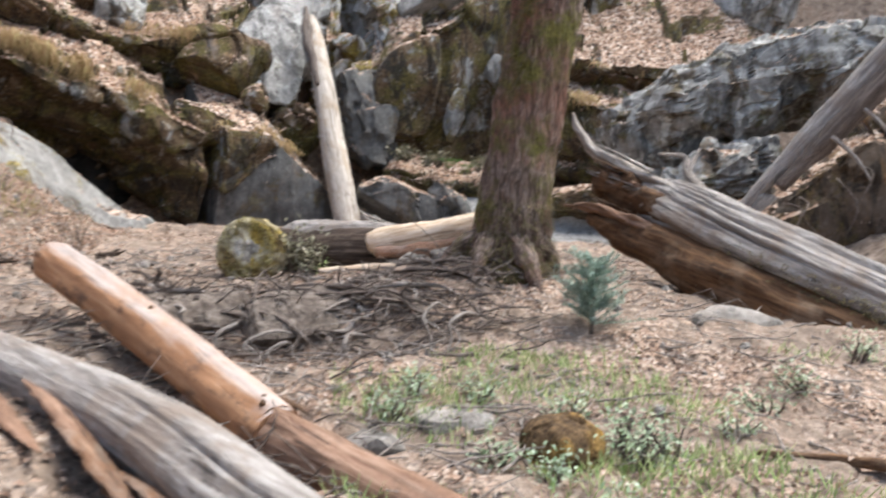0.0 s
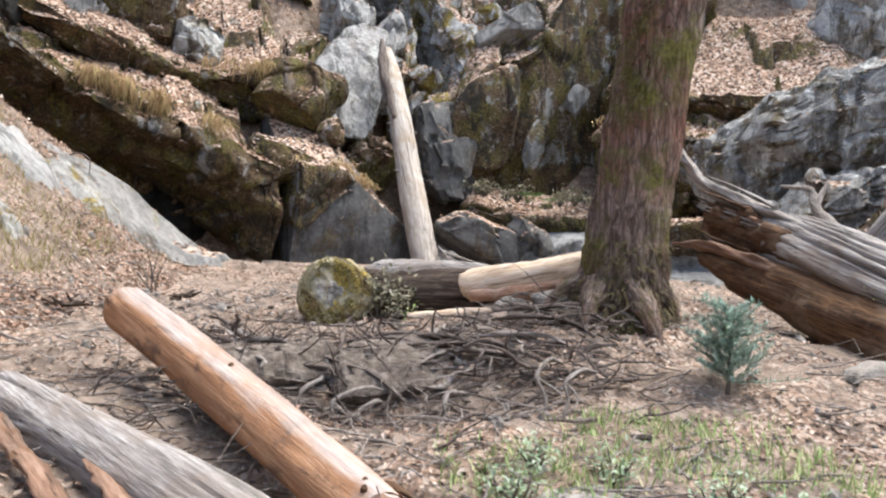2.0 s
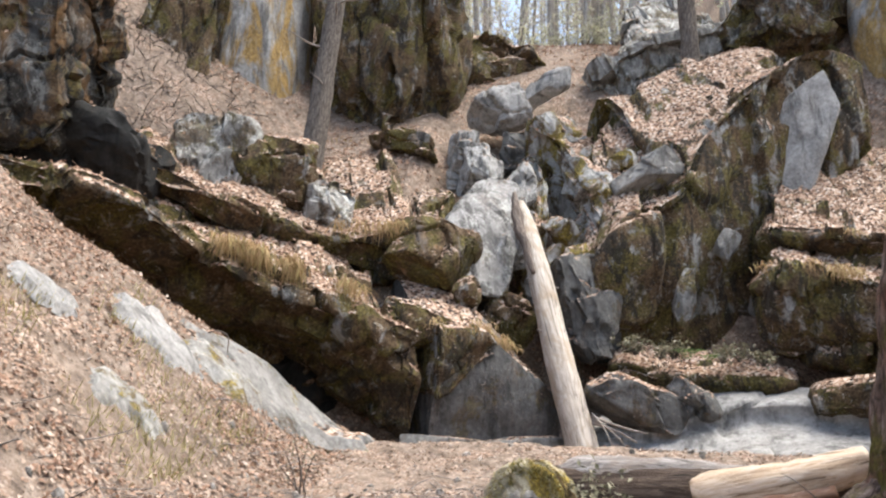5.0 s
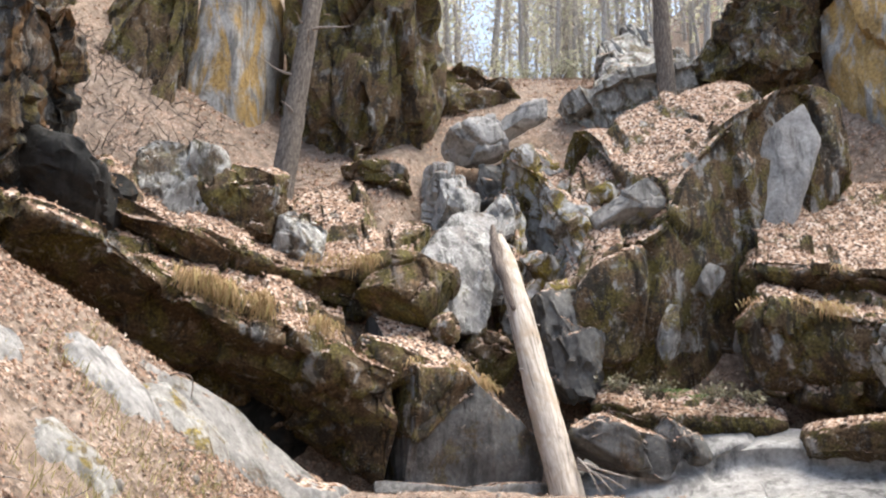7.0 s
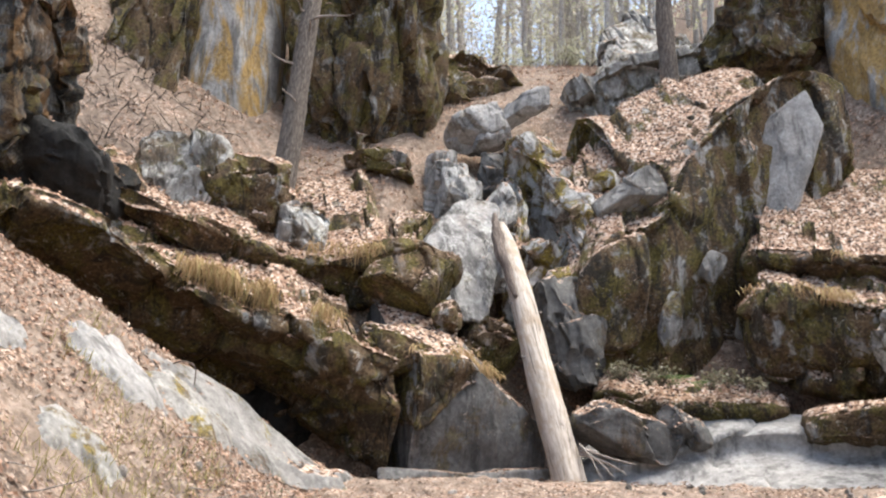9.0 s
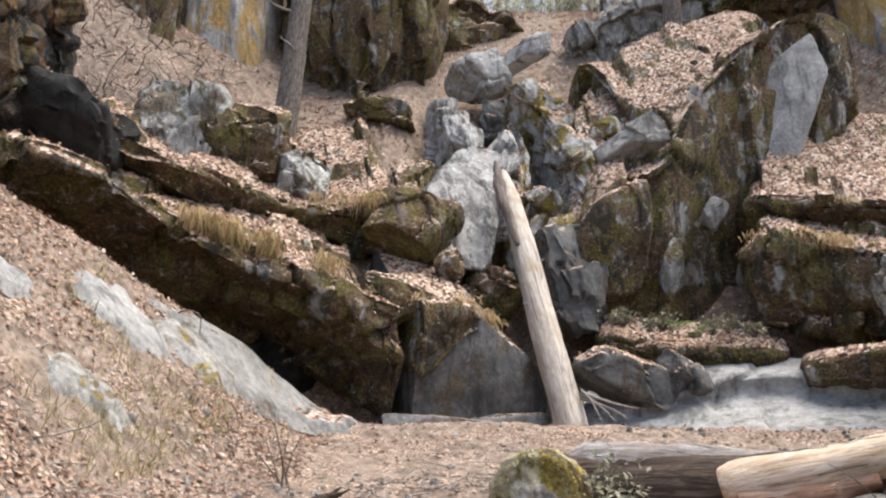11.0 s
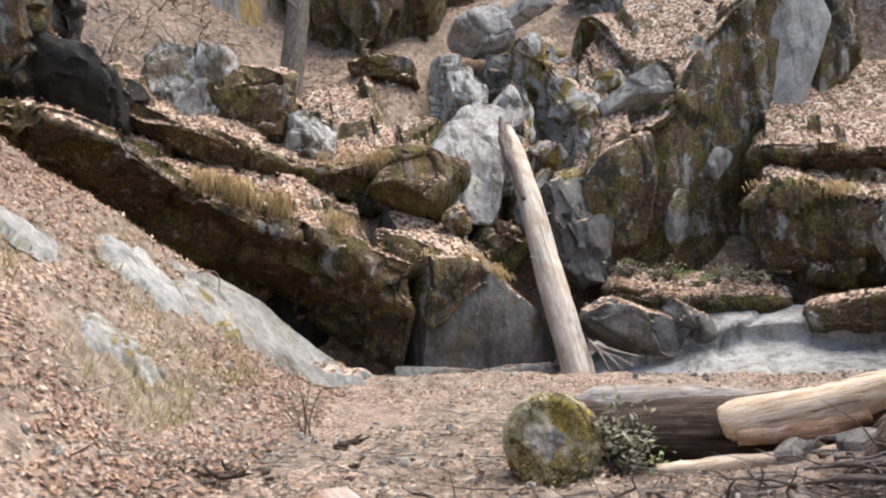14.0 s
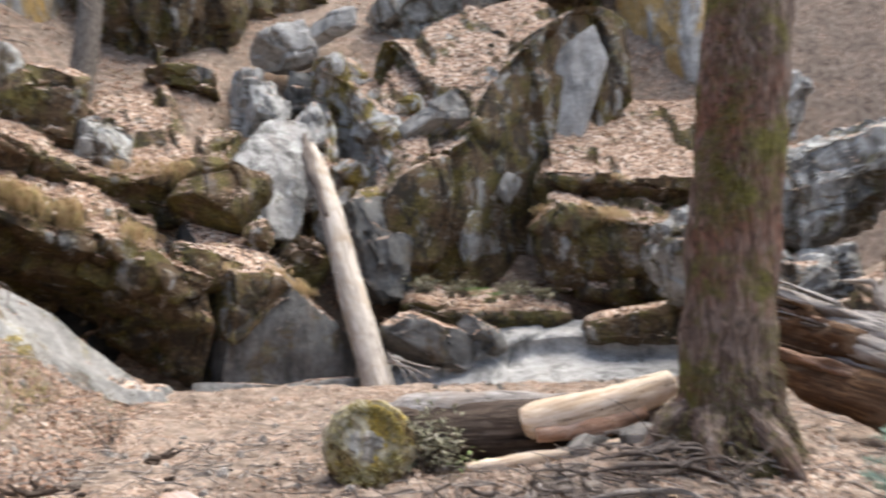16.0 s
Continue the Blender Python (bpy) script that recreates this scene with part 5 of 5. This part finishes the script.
for x, y, h, sd in ((1.45, 11.0, 0.3, 1), (1.75, 10.85, 0.36, 2), (1.9, 10.8, 0.28, 3), (2.5, 10.8, 0.3, 4), (3.05, 10.45, 0.42, 5), (3.3, 10.6, 0.3, 6)):
    z = on_ground(x, y)
    r = tagged(root_of("dead_root", (x, y, z)), "thin pale dead root hanging from the eroded bank", "root")
    q = random.Random(sd)
    pts = [(x + q.uniform(0.1, 0.3), y + 0.25, z + h * 0.9), (x + q.uniform(0.0, 0.15), y + 0.1, z + h), (x + q.uniform(-0.06, 0.03), y, z + h * 0.75), (x + q.uniform(-0.03, 0.08), y - 0.03, z + h * 0.35), (x + q.uniform(-0.05, 0.05), y - 0.08, z - 0.04)]
    limb_part("stem", pts, [0.008, 0.014, 0.016, 0.012, 0.008], M_TWIG, r, seg=7, n=26, rough=0.3, seed=sd)
    limb_part("fork", [pts[2], (x + q.uniform(-0.2, 0.2), y - 0.05, z + h * 0.4), (x + q.uniform(-0.3, 0.3), y - 0.1, z + 0.02)], [0.01, 0.008, 0.004], M_TWIG, r, seg=6, n=14, rough=0.3, seed=sd)
for cx, cy in ((-1.05, 13.1), (-0.3, 14.6)):
    clump = tagged(root_of("dead_branch", (cx, cy, on_ground(cx, cy))), "dark broken dead branch lying on the leaves", "branch")
    for k in range(6):
        a = rnd.uniform(-0.5, 0.5) + (math.pi if k % 2 else 0)
        pts = crooked((cx + rnd.uniform(-0.1, 0.1), cy + rnd.uniform(-0.1, 0.1), on_ground(cx, cy) + 0.08), (math.cos(a), math.sin(a), 0.1), rnd.uniform(0.12, 0.28), rnd, 0.3, 4)
        limb_part("fork", pts, [0.024, 0.02, 0.016, 0.011, 0.005], M_LOGDARK, clump, seg=8, n=16, rough=0.3, seed=k)
dt = tagged(root_of("dead_branch", (6.55, 12.6, 0.65)), "white forked dead branch standing by the log", "branch")
limb_part("stem", [(6.6, 12.5, 0.6), (6.5, 12.5, 0.85), (6.52, 12.5, 1.15), (6.4, 12.5, 1.36)], [0.05, 0.045, 0.035, 0.015], M_TWIG, dt, seg=9, n=24, rough=0.1, seed=31)
for e in ((6.75, 12.45, 1.1), (6.3, 12.45, 0.95), (6.85, 12.4, 0.85), (6.25, 12.3, 0.72), (6.95, 12.2, 0.62)):
    limb_part("fork", [(6.51, 12.5, 0.85), ((6.51 + e[0]) / 2, 12.46, e[2] - 0.03), e], [0.03, 0.022, 0.008], M_TWIG, dt, seg=7, n=14)

for k in range(26):
    x, y = rnd.uniform(-1.2, 3.2), rnd.uniform(12.9, 15.2)
    size = rnd.uniform(0.05, 0.11)
    boulder("clod", (x, y, on_ground(x, y) + 0.03), (size * 1.5, size, size * 0.8), (0, 0, rnd.uniform(0, 180)), M_LOGDARK if k % 2 else M_SOIL, "dark scrap of bark and earth on the leaf litter", 300 + k, 2.6, 0.02, 0.08, 2, 4, "clod")

cr_ = tagged(root_of("curled_root", (-2.9, 17.9, 2.6)), "thin curled root on the edge of the bank", "root")
limb_part("stem", [(-3.02, 17.9, 2.5), (-2.96, 17.85, 2.66), (-2.8, 17.85, 2.70), (-2.66, 17.85, 2.62), (-2.66, 17.87, 2.4)], [0.013, 0.012, 0.011, 0.01, 0.008], M_ROOT, cr_, seg=6, n=24)
# ---- plants ----
def sapling(x, y, height, label):
    z = on_ground(x, y)
    t = tagged(root_of("conifer_sapling", (x, y, z)), label, "sapling")
    limb_part("stem", [(x, y, z - 0.05), (x + 0.01, y, z + height * 0.5), (x + 0.03, y, z + height)], [0.018, 0.012, 0.004], M_ROOT, t, seg=7, n=16)
    for lev in range(8):
        n = Heap()
        for k in range(11):
            f = min(1.0, 0.10 + 0.11 * lev + rnd.uniform(-0.08, 0.08))
            a = rnd.uniform(0, 6.28)
            ln = height * (0.74 - 0.42 * f) * rnd.uniform(0.5, 1.3)
            s = Vector((x, y, z + height * f))
            d = Vector((math.cos(a), math.sin(a), rnd.uniform(0.05, 0.75))).normalized()
            bend = Vector((rnd.gauss(0, 0.15), rnd.gauss(0, 0.15), rnd.uniform(-0.1, 0.25)))
            n.twig([s, s + d * ln * 0.5, s + (d + bend * 0.6) * ln], 0.004, 0.002, 4)
            for j in range(16):
                u = 0.2 + 0.8 * j / 16
                p = s + (d + bend * 0.6 * u) * ln * u
                for _ in range(5):
                    w = (d * rnd.uniform(0.2, 1.0) + Vector((rnd.gauss(0, 0.6), rnd.gauss(0, 0.6), rnd.gauss(0.15, 0.5)))).normalized()
                    n.blade(p, p + w * rnd.uniform(0.03, 0.065), 0.009)
        n.make("whorl", M_NEEDLE, t)
    return t


rb = tagged(root_of("rotten_branch", (5.3, 8.35, 0.1)), "reddish rotten branch lying in the grass", "branch")
limb_part("stem", [(4.85, 8.65, on_ground(4.85, 8.65) + 0.04), (5.3, 8.45, on_ground(5.3, 8.45) + 0.05), (5.9, 8.1, on_ground(5.9, 8.1) + 0.05), (6.6, 7.8, on_ground(6.6, 7.8) + 0.04)], [0.025, 0.05, 0.055, 0.04], M_ROT, rb, seg=9, n=30, rough=0.25, seed=41, squash=0.6)
sapling(4.52, 10.9, 0.58, "young blue-green fir beside the big tree")
sapling(8.3, 10.6, 0.62, "small blue-green fir past the broken log")


def bush(name, x, y, z, height, spread, stems, leaves, mat, label, size=0.06, category="shrub"):
    t = tagged(root_of(name, (x, y, z)), label, category)
    h = Heap()
    for k in range(stems):
        a = rnd.uniform(0, 6.28)
        pts = crooked((x + rnd.gauss(0, 0.03), y + rnd.gauss(0, 0.03), z - 0.04), (math.cos(a) * spread, math.sin(a) * spread, 1), height * rnd.uniform(0.6, 1.1), rnd, 0.16)
        limb_part("stem", pts, [0.011, 0.01, 0.008, 0.007, 0.005, 0.003], M_ROOT, t, seg=5, n=10)
        for _ in range(leaves // stems):
            p = pts[rnd.randint(2, 5)] + Vector((rnd.gauss(0, 0.05), rnd.gauss(0, 0.05), rnd.gauss(0, 0.05)))
            h.leaf(p, (rnd.gauss(0, 1), rnd.gauss(0, 1), rnd.gauss(0, 0.6)), (rnd.gauss(0, .3), rnd.gauss(0, .3), 1), size * rnd.uniform(0.6, 1.2), size * 0.45)
    tagged(h.make("foliage", mat, t), kind="stuff")
    return t


bush("sprouting_shrub", 1.95, 13.5, 0.74, 0.55, 0.5, 14, 420, M_SHRUB, "drab leafy shrub sprouting by the mossy round", 0.085)
bush("sprouting_shrub", 2.25, 13.2, 0.74, 0.22, 0.5, 6, 70, M_GRASS, "small green sprout before the dark log")
bush("thin_shrub", -0.93, 15.5, on_ground(-0.93, 15.5), 0.75, 0.12, 5, 90, M_SHRUB, "thin upright shrub with a few small leaves", 0.05)
for x, y, hgt in ((2.75, 9.2, 0.26), (2.95, 9.6, 0.24), (3.35, 9.55, 0.24), (3.9, 9.3, 0.22), (4.15, 8.9, 0.34), (4.3, 8.6, 0.34), (4.05, 8.45, 0.26), (4.9, 9.0, 0.24), (5.3, 9.4, 0.26), (5.8, 9.8, 0.28), (6.6, 10.4, 0.28), (7.2, 10.2, 0.3), (3.3, 8.5, 0.24), (3.55, 8.2, 0.22), (3.75, 7.7, 0.2)):
    bush("sprout", x, y, on_ground(x, y), hgt, 0.6, 9, 150, M_HERB, "low green sprout in the leaf litter", 0.05, "plant")


def fern(x, y, z, size, n, label):
    t = tagged(root_of("fern", (x, y, z)), label, "fern")
    for k in range(n):
        a = k * 6.283 / n + rnd.uniform(-0.3, 0.3)
        h = Heap()
        for j in range(22):
            f = j / 21
            p = Vector((x + math.cos(a) * size * f * 0.8, y + math.sin(a) * size * f * 0.8, z + size * (1.25 * f - 0.95 * f * f)))
            w = size * 0.22 * math.sin(math.pi * min(1, 0.12 + f * 0.9))
            for sg in (-1, 1):
                side = Vector((-math.sin(a), math.cos(a), 0)) * sg
                h.leaf(p, side + Vector((math.cos(a), math.sin(a), -0.2)) * 0.4, (0, 0, 1), w, size * 0.05)
        h.make("frond", M_FERN, t)
    return t


fern(5.05, 25.3, 2.68, 0.55, 8, "green sword fern on the rock shelf")
fern(5.5, 25.25, 2.62, 0.42, 7, "small green fern on the rock shelf")
for x, y, z, hgt in ((4.0, 25.75, 2.85, 0.35), (4.5, 25.5, 2.75, 0.45), (4.8, 25.6, 2.75, 0.5), (5.8, 25.35, 2.65, 0.4), (6.6, 25.25, 2.6, 0.35)):
    bush("shelf_shrub", x, y, z, hgt, 0.8, 9, 130, M_SHRUB, "dry drab shrub among leaves on the shelf", 0.13)
bush("shelf_shrub", 6.2, 25.6, 2.7, 0.5, 0.6, 8, 140, M_SHRUB, "low drab shrub on the rock shelf", 0.12)
bush("shelf_shrub", 3.8, 25.9, 2.9, 0.45, 0.6, 8, 120, M_SHRUB, "low drab shrub on the rock shelf", 0.12)
bush("shelf_shrub", 4.3, 31.2, 9.9, 0.5, 0.6, 8, 140, M_SHRUB, "grey-green tuft on the sloping rock", 0.09)

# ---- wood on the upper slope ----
# distance haze is mixed into these bark and leaf colours: pale, low contrast
M_FARBARK = bark_mat("hazed_grey_bark", (0.22, 0.20, 0.185), (0.42, 0.40, 0.37), (0.60, 0.58, 0.54), 0.0, 0.0)
M_FARLEAF = leaf_mat("hazed_spring_leaves", [(0.0, (0.38, 0.40, 0.24)), (0.5, (0.54, 0.54, 0.38)), (1.0, (0.66, 0.64, 0.54))], glow=0.5)
M_FARTWIG = leaf_mat("hazed_grey_leaves", [(0.0, (0.34, 0.32, 0.28)), (0.5, (0.48, 0.46, 0.41)), (1.0, (0.62, 0.60, 0.55))], glow=0.4)
for k in range(140):
    y = rnd.uniform(40, 74) if k < 85 else rnd.uniform(76, 125)
    far_wood = 1.0 if k < 85 else 1.9
    x = -4 + (y - 7) * rnd.uniform(-0.06, 0.46)
    z = on_ground(x, y) - 0.3
    hgt = rnd.uniform(9, 17) * (1 + 0.5 * (far_wood > 1))
    w = rnd.uniform(0.07, 0.2)
    t = tagged(root_of("forest_tree", (x, y, z)), "slender tree with thin spring leaves, paled by painted haze", "tree", "trees of the upper wood")
    lean_x = rnd.gauss(0, 0.6)
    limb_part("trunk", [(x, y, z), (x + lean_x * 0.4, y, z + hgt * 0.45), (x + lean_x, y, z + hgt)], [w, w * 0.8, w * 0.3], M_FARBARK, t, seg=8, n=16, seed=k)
    cr = Heap()
    for j in range(16):
        f = rnd.uniform(0.12, 0.98)
        s = Vector((x + lean_x * f, y, z + hgt * f))
        a = rnd.uniform(0, 6.28)
        pts = crooked(s, (math.cos(a), math.sin(a), 0.7), rnd.uniform(1.2, 2.8), rnd, 0.2)
        cr.twig(pts, 0.035, 0.01)
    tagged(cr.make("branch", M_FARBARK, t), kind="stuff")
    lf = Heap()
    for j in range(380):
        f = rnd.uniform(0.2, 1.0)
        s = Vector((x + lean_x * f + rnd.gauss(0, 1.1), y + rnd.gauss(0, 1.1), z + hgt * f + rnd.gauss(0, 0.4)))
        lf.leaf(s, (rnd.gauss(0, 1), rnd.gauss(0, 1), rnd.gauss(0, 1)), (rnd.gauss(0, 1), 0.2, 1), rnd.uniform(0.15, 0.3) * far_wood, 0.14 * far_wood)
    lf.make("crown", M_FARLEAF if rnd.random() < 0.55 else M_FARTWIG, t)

# shrubs take the same haze-paled leaf colours
for k in range(16):
    x, y = -1.5 + 0.62 * k + rnd.uniform(-0.3, 0.3), rnd.uniform(38.5, 44)
    bush("undergrowth_shrub", x, y, on_ground(x, y), rnd.uniform(1.2, 2.6), 1.3, 14, 260, rnd.choice((M_FARTWIG, M_FARLEAF)), "thin shrub at the edge of the wood, paled by painted haze", 0.16)
brush = Heap()
for k in range(900):
    x, y = rnd.uniform(-11.5, -6.0), rnd.uniform(24.2, 29.5)
    z = on_ground(x, y)
    a = rnd.uniform(0, 6.28)
    pts = crooked((x, y, z - 0.02), (math.cos(a), math.sin(a) - 0.4, rnd.uniform(0.1, 1.0)), rnd.uniform(0.25, 0.9), rnd, 0.25, 4)
    brush.twig(pts, rnd.uniform(0.008, 0.02), 0.004, 4)
tagged(brush.make("dead_brush", M_ROOT), "brown dead stalks and sticks in the leaf gully", "brush", kind="stuff")

# ---- hanging grass on the ledges ----
def fringe(owner, stations, count, drop, lift=0.0, label="dry yellow grass hanging over the edge"):
    h = Heap()
    sp = spline([s[:3] for s in stations], 200)
    patch = [noise.noise(Vector((i * 0.05, 3.1, stations[0][0]))) for i in range(200)]
    for _ in range(count):
        i = rnd.randint(4, 195)
        if patch[i] < rnd.uniform(0.0, 0.45):
            continue
        p = Vector(sp[i]) + Vector((rnd.gauss(0, 0.08), rnd.uniform(-0.05, 0.45), rnd.gauss(0, 0.06) + lift))
        out = Vector((rnd.gauss(0, 0.12), -rnd.uniform(0.05, 0.25), -rnd.uniform(0.3, 1.0) * drop))
        h.blade(p, p + out, rnd.uniform(0.012, 0.03), 0.05, Vector((1, rnd.gauss(0, 0.4), 0)).normalized())
    tagged(h.make("grass_fringe", M_STRAW, owner, label), kind="stuff")


fringe(A1, [(-4.6, 20.9, 4.9), (-3.4, 21.85, 4.5), (-2.1, 22.35, 4.1), (-0.5, 23.4, 3.4)], 3000, 0.5)
fringe(A2, [(-0.4, 23.5, 3.4), (0.7, 24.3, 3.25), (1.2, 24.6, 2.9)], 900, 0.25)
fringe(C1, [(-3.2, 24.85, 5.8), (-2.1, 25.2, 5.75), (-1.0, 25.6, 5.8), (-0.2, 26.1, 5.4)], 1500, 0.55)
fringe(G1, [(7.0, 26.6, 6.0), (8.0, 26.3, 5.9), (9.6, 25.9, 5.6), (12, 25.3, 5.4)], 900, 0.3)
fringe(H1, [(6.7, 25.9, 4.9), (7.6, 25.45, 4.9), (9.0, 24.85, 4.6), (11, 24.1, 4.4)], 1500, 0.4)
fringe(CF, [(-4.6, 30.6, 9.0), (-3.0, 30.4, 8.9), (-1.6, 30.2, 8.7)], 700, -0.5)

# ---- leaf litter, twigs, stones and grass over everything ----
def fallen(name, mat, points, normals, size, label):
    """Dry leaves lying on the given points, as one mesh."""
    n = len(points)
    g = np.random.default_rng(5)
    way = g.normal(size=(n, 3))
    nor = normals + g.normal(scale=0.38, size=(n, 3))
    nor /= np.linalg.norm(nor, axis=1)[:, None]
    way -= nor * np.sum(way * nor, 1)[:, None]
    way /= np.linalg.norm(way, axis=1)[:, None]
    side = np.cross(nor, way)
    s = (g.uniform(0.6, 1.25, n) * size)[:, None]
    p = points + nor * g.uniform(0.004, 0.03, n)[:, None]
    curl = g.uniform(-0.05, 0.35, n)[:, None]
    quad = np.stack([p - way * s * 0.6, p + side * s * 0.36 + nor * s * curl, p + way * s * 0.6 + nor * s * 0.1, p - side * s * 0.36 + nor * s * curl], 1).reshape(-1, 3)
    me = bpy.data.meshes.new(name)
    idx = np.arange(n * 4).reshape(-1, 4)
    faces = np.concatenate([idx[:, [0, 1, 2]], idx[:, [0, 2, 3]]])
    me.from_pydata(quad.tolist(), [], faces.tolist())
    me.materials.append(mat)
    return tagged(new(name, me), label, "leaves", kind="stuff")


gen = np.random.default_rng(3)


def on_mesh(ob, per_m2, least_up):
    me = ob.data
    n = len(me.polygons)
    c, nn, a = np.empty(n * 3), np.empty(n * 3), np.empty(n)
    me.polygons.foreach_get("center", c)
    me.polygons.foreach_get("normal", nn)
    me.polygons.foreach_get("area", a)
    c, nn = c.reshape(-1, 3), nn.reshape(-1, 3)
    w = a * np.clip((nn[:, 2] - least_up) / 0.25, 0, 1)
    count = int(w.sum() * per_m2)
    pick = gen.choice(n, size=count, p=w / w.sum()) if count else np.zeros(0, int)
    spread = np.sqrt(a[pick])[:, None] * 0.7
    jit = gen.normal(size=(count, 3)) * spread
    jit -= nn[pick] * np.sum(jit * nn[pick], 1)[:, None]
    return c[pick] + jit, nn[pick]


rocks_p, rocks_n = [], []
LEAFY = {"rock_ledge": 120, "rock_spur": 80, "rock_shelf": 60, "earth_bank": 60, "rock_block": 45, "boulder": 22, "rock_bank": 35, "rock_step": 18, "rock_ramp": 190, "rib": 40, "rock_outcrop": 20, "lichen_boulder": 12, "overhanging_block": 20}
for ob in ROCKS:
    k = LEAFY.get(ob.name.split(".")[0], 0)
    if k:
        p, nrm = on_mesh(ob, k, 0.55)
        rocks_p.append(p)
        rocks_n.append(nrm)
M_WARM = leaf_mat("rusty_leaves", [(0.0, (0.07, 0.034, 0.02)), (0.25, (0.25, 0.125, 0.072)), (0.6, (0.39, 0.232, 0.150)), (0.85, (0.49, 0.335, 0.245)), (1.0, (0.63, 0.53, 0.44))])
fallen("leaf_litter", M_WARM, np.concatenate(rocks_p), np.concatenate(rocks_n), 0.085, "dry tan leaves lying on the rock ledges")


def scatter(n, x0, x1, y0, y1, patchy=0.0, scale=1.0):
    """Random points on the ground with normals, thicker in patches."""
    x, y = gen.uniform(x0, x1, n), gen.uniform(y0, y1, n)
    if patchy:
        keep = np.array([noise.noise(Vector((a * scale, b * scale, 3.3))) for a, b in zip(x, y)]) > gen.uniform(-0.5, 0.5, n) * (1.2 - patchy) + patchy * 0.1
        x, y = x[keep], y[keep]
    e = 0.05
    z = ground_z(x, y)
    nx, ny = (z - ground_z(x + e, y)) / e, (z - ground_z(x, y + e)) / e
    n3 = np.stack([nx, ny, np.ones_like(nx)], 1)
    zz = z + np.array([0.07 * fbm(v * 0.9, 3) + 0.05 * fbm(v * 3.1, 3) + 0.025 * fbm(v * 9, 2) for v in (Vector(q) for q in np.stack([x, y, z], 1))])
    return np.stack([x, y, zz], 1), n3 / np.linalg.norm(n3, axis=1)[:, None]


p1, n1 = scatter(30000, -6.5, 10, 6.5, 13.0, 0.9, 0.9)
p4, n4 = scatter(36000, -6.5, 10, 13.0, 21.5, 0.4, 0.8)
p2, n2 = scatter(40000, -6.5, -1.0, 9, 20.5, 0.45, 0.7)
fallen("leaf_litter", M_WARM, p2, n2, 0.06, "rusty dry leaves lying on the bank")
fallen("leaf_litter", M_LITTER, np.concatenate([p1, p4]), np.concatenate([n1, n4]), 0.047, "dry tan leaves strewn over the forest floor")
p3, n3 = scatter(52000, -12, 14, 24, 42, 0.35, 0.5)
fallen("leaf_litter", M_WARM, p3, n3, 0.11, "dry leaves on the slope behind the rocks")

tw = Heap()
tp, _ = scatter(4400, -3, 9, 6.5, 17, 0.3, 0.7)
for q in tp:
    a = rnd.uniform(0, 6.28)
    pts = crooked(q + np.array((0, 0, 0.012)), (math.cos(a), math.sin(a), 0.02), rnd.uniform(0.12, 0.6), rnd, 0.2, 4)
    for pt in pts:
        pt.z = max(pt.z, q[2] - 0.02) if abs(pt.z - q[2]) < 0.15 else q[2] + 0.02
    tw.twig(pts, rnd.uniform(0.004, 0.013), 0.003, 5)
tagged(tw.make("fallen_twigs", M_TWIG), "bleached twigs and bark scraps on the ground", "twigs", kind="stuff")

gr = Heap()
gp, _ = scatter(15000, 2.4, 8.5, 6.8, 10.5, 0.75, 1.1)
for q in gp:
    b0 = Vector(q)
    gr.blade(b0, b0 + Vector((rnd.gauss(0, 0.05), rnd.gauss(0, 0.05), rnd.uniform(0.03, 0.13))), rnd.uniform(0.006, 0.014))
tagged(gr.make("grass", M_GRASS), "thin green and straw-coloured grass in patches", "grass", kind="stuff")
gr = Heap()
gp, _ = scatter(3200, -3.6, -1.8, 12.5, 17, 0.9, 0.9)
for q in gp:
    b0 = Vector(q)
    gr.blade(b0, b0 + Vector((rnd.gauss(0.05, 0.05), rnd.gauss(-0.03, 0.05), rnd.uniform(0.03, 0.16))), rnd.uniform(0.006, 0.014))
tagged(gr.make("dry_grass", M_STUMPMOSS), "dry yellow grass tufts on the leafy bank", "grass", kind="stuff")

st = Heap()
sp_, _ = scatter(800, -3, 8.5, 6.5, 20, 0.4, 0.6)
bco, bfa = ball(1)
for q in sp_:
    s = rnd.uniform(0.012, 0.06)
    t_ = Euler((rnd.uniform(0, 6), rnd.uniform(0, 6), rnd.uniform(0, 6))).to_matrix()
    st.add([Vector(q) + t_ @ Vector((v.x * s * 1.4, v.y * s, v.z * s * 0.7)) for v in bco], bfa)
tagged(st.make("small_stones", M_STONE), "small grey stones scattered on the ground", "stones", kind="stuff")
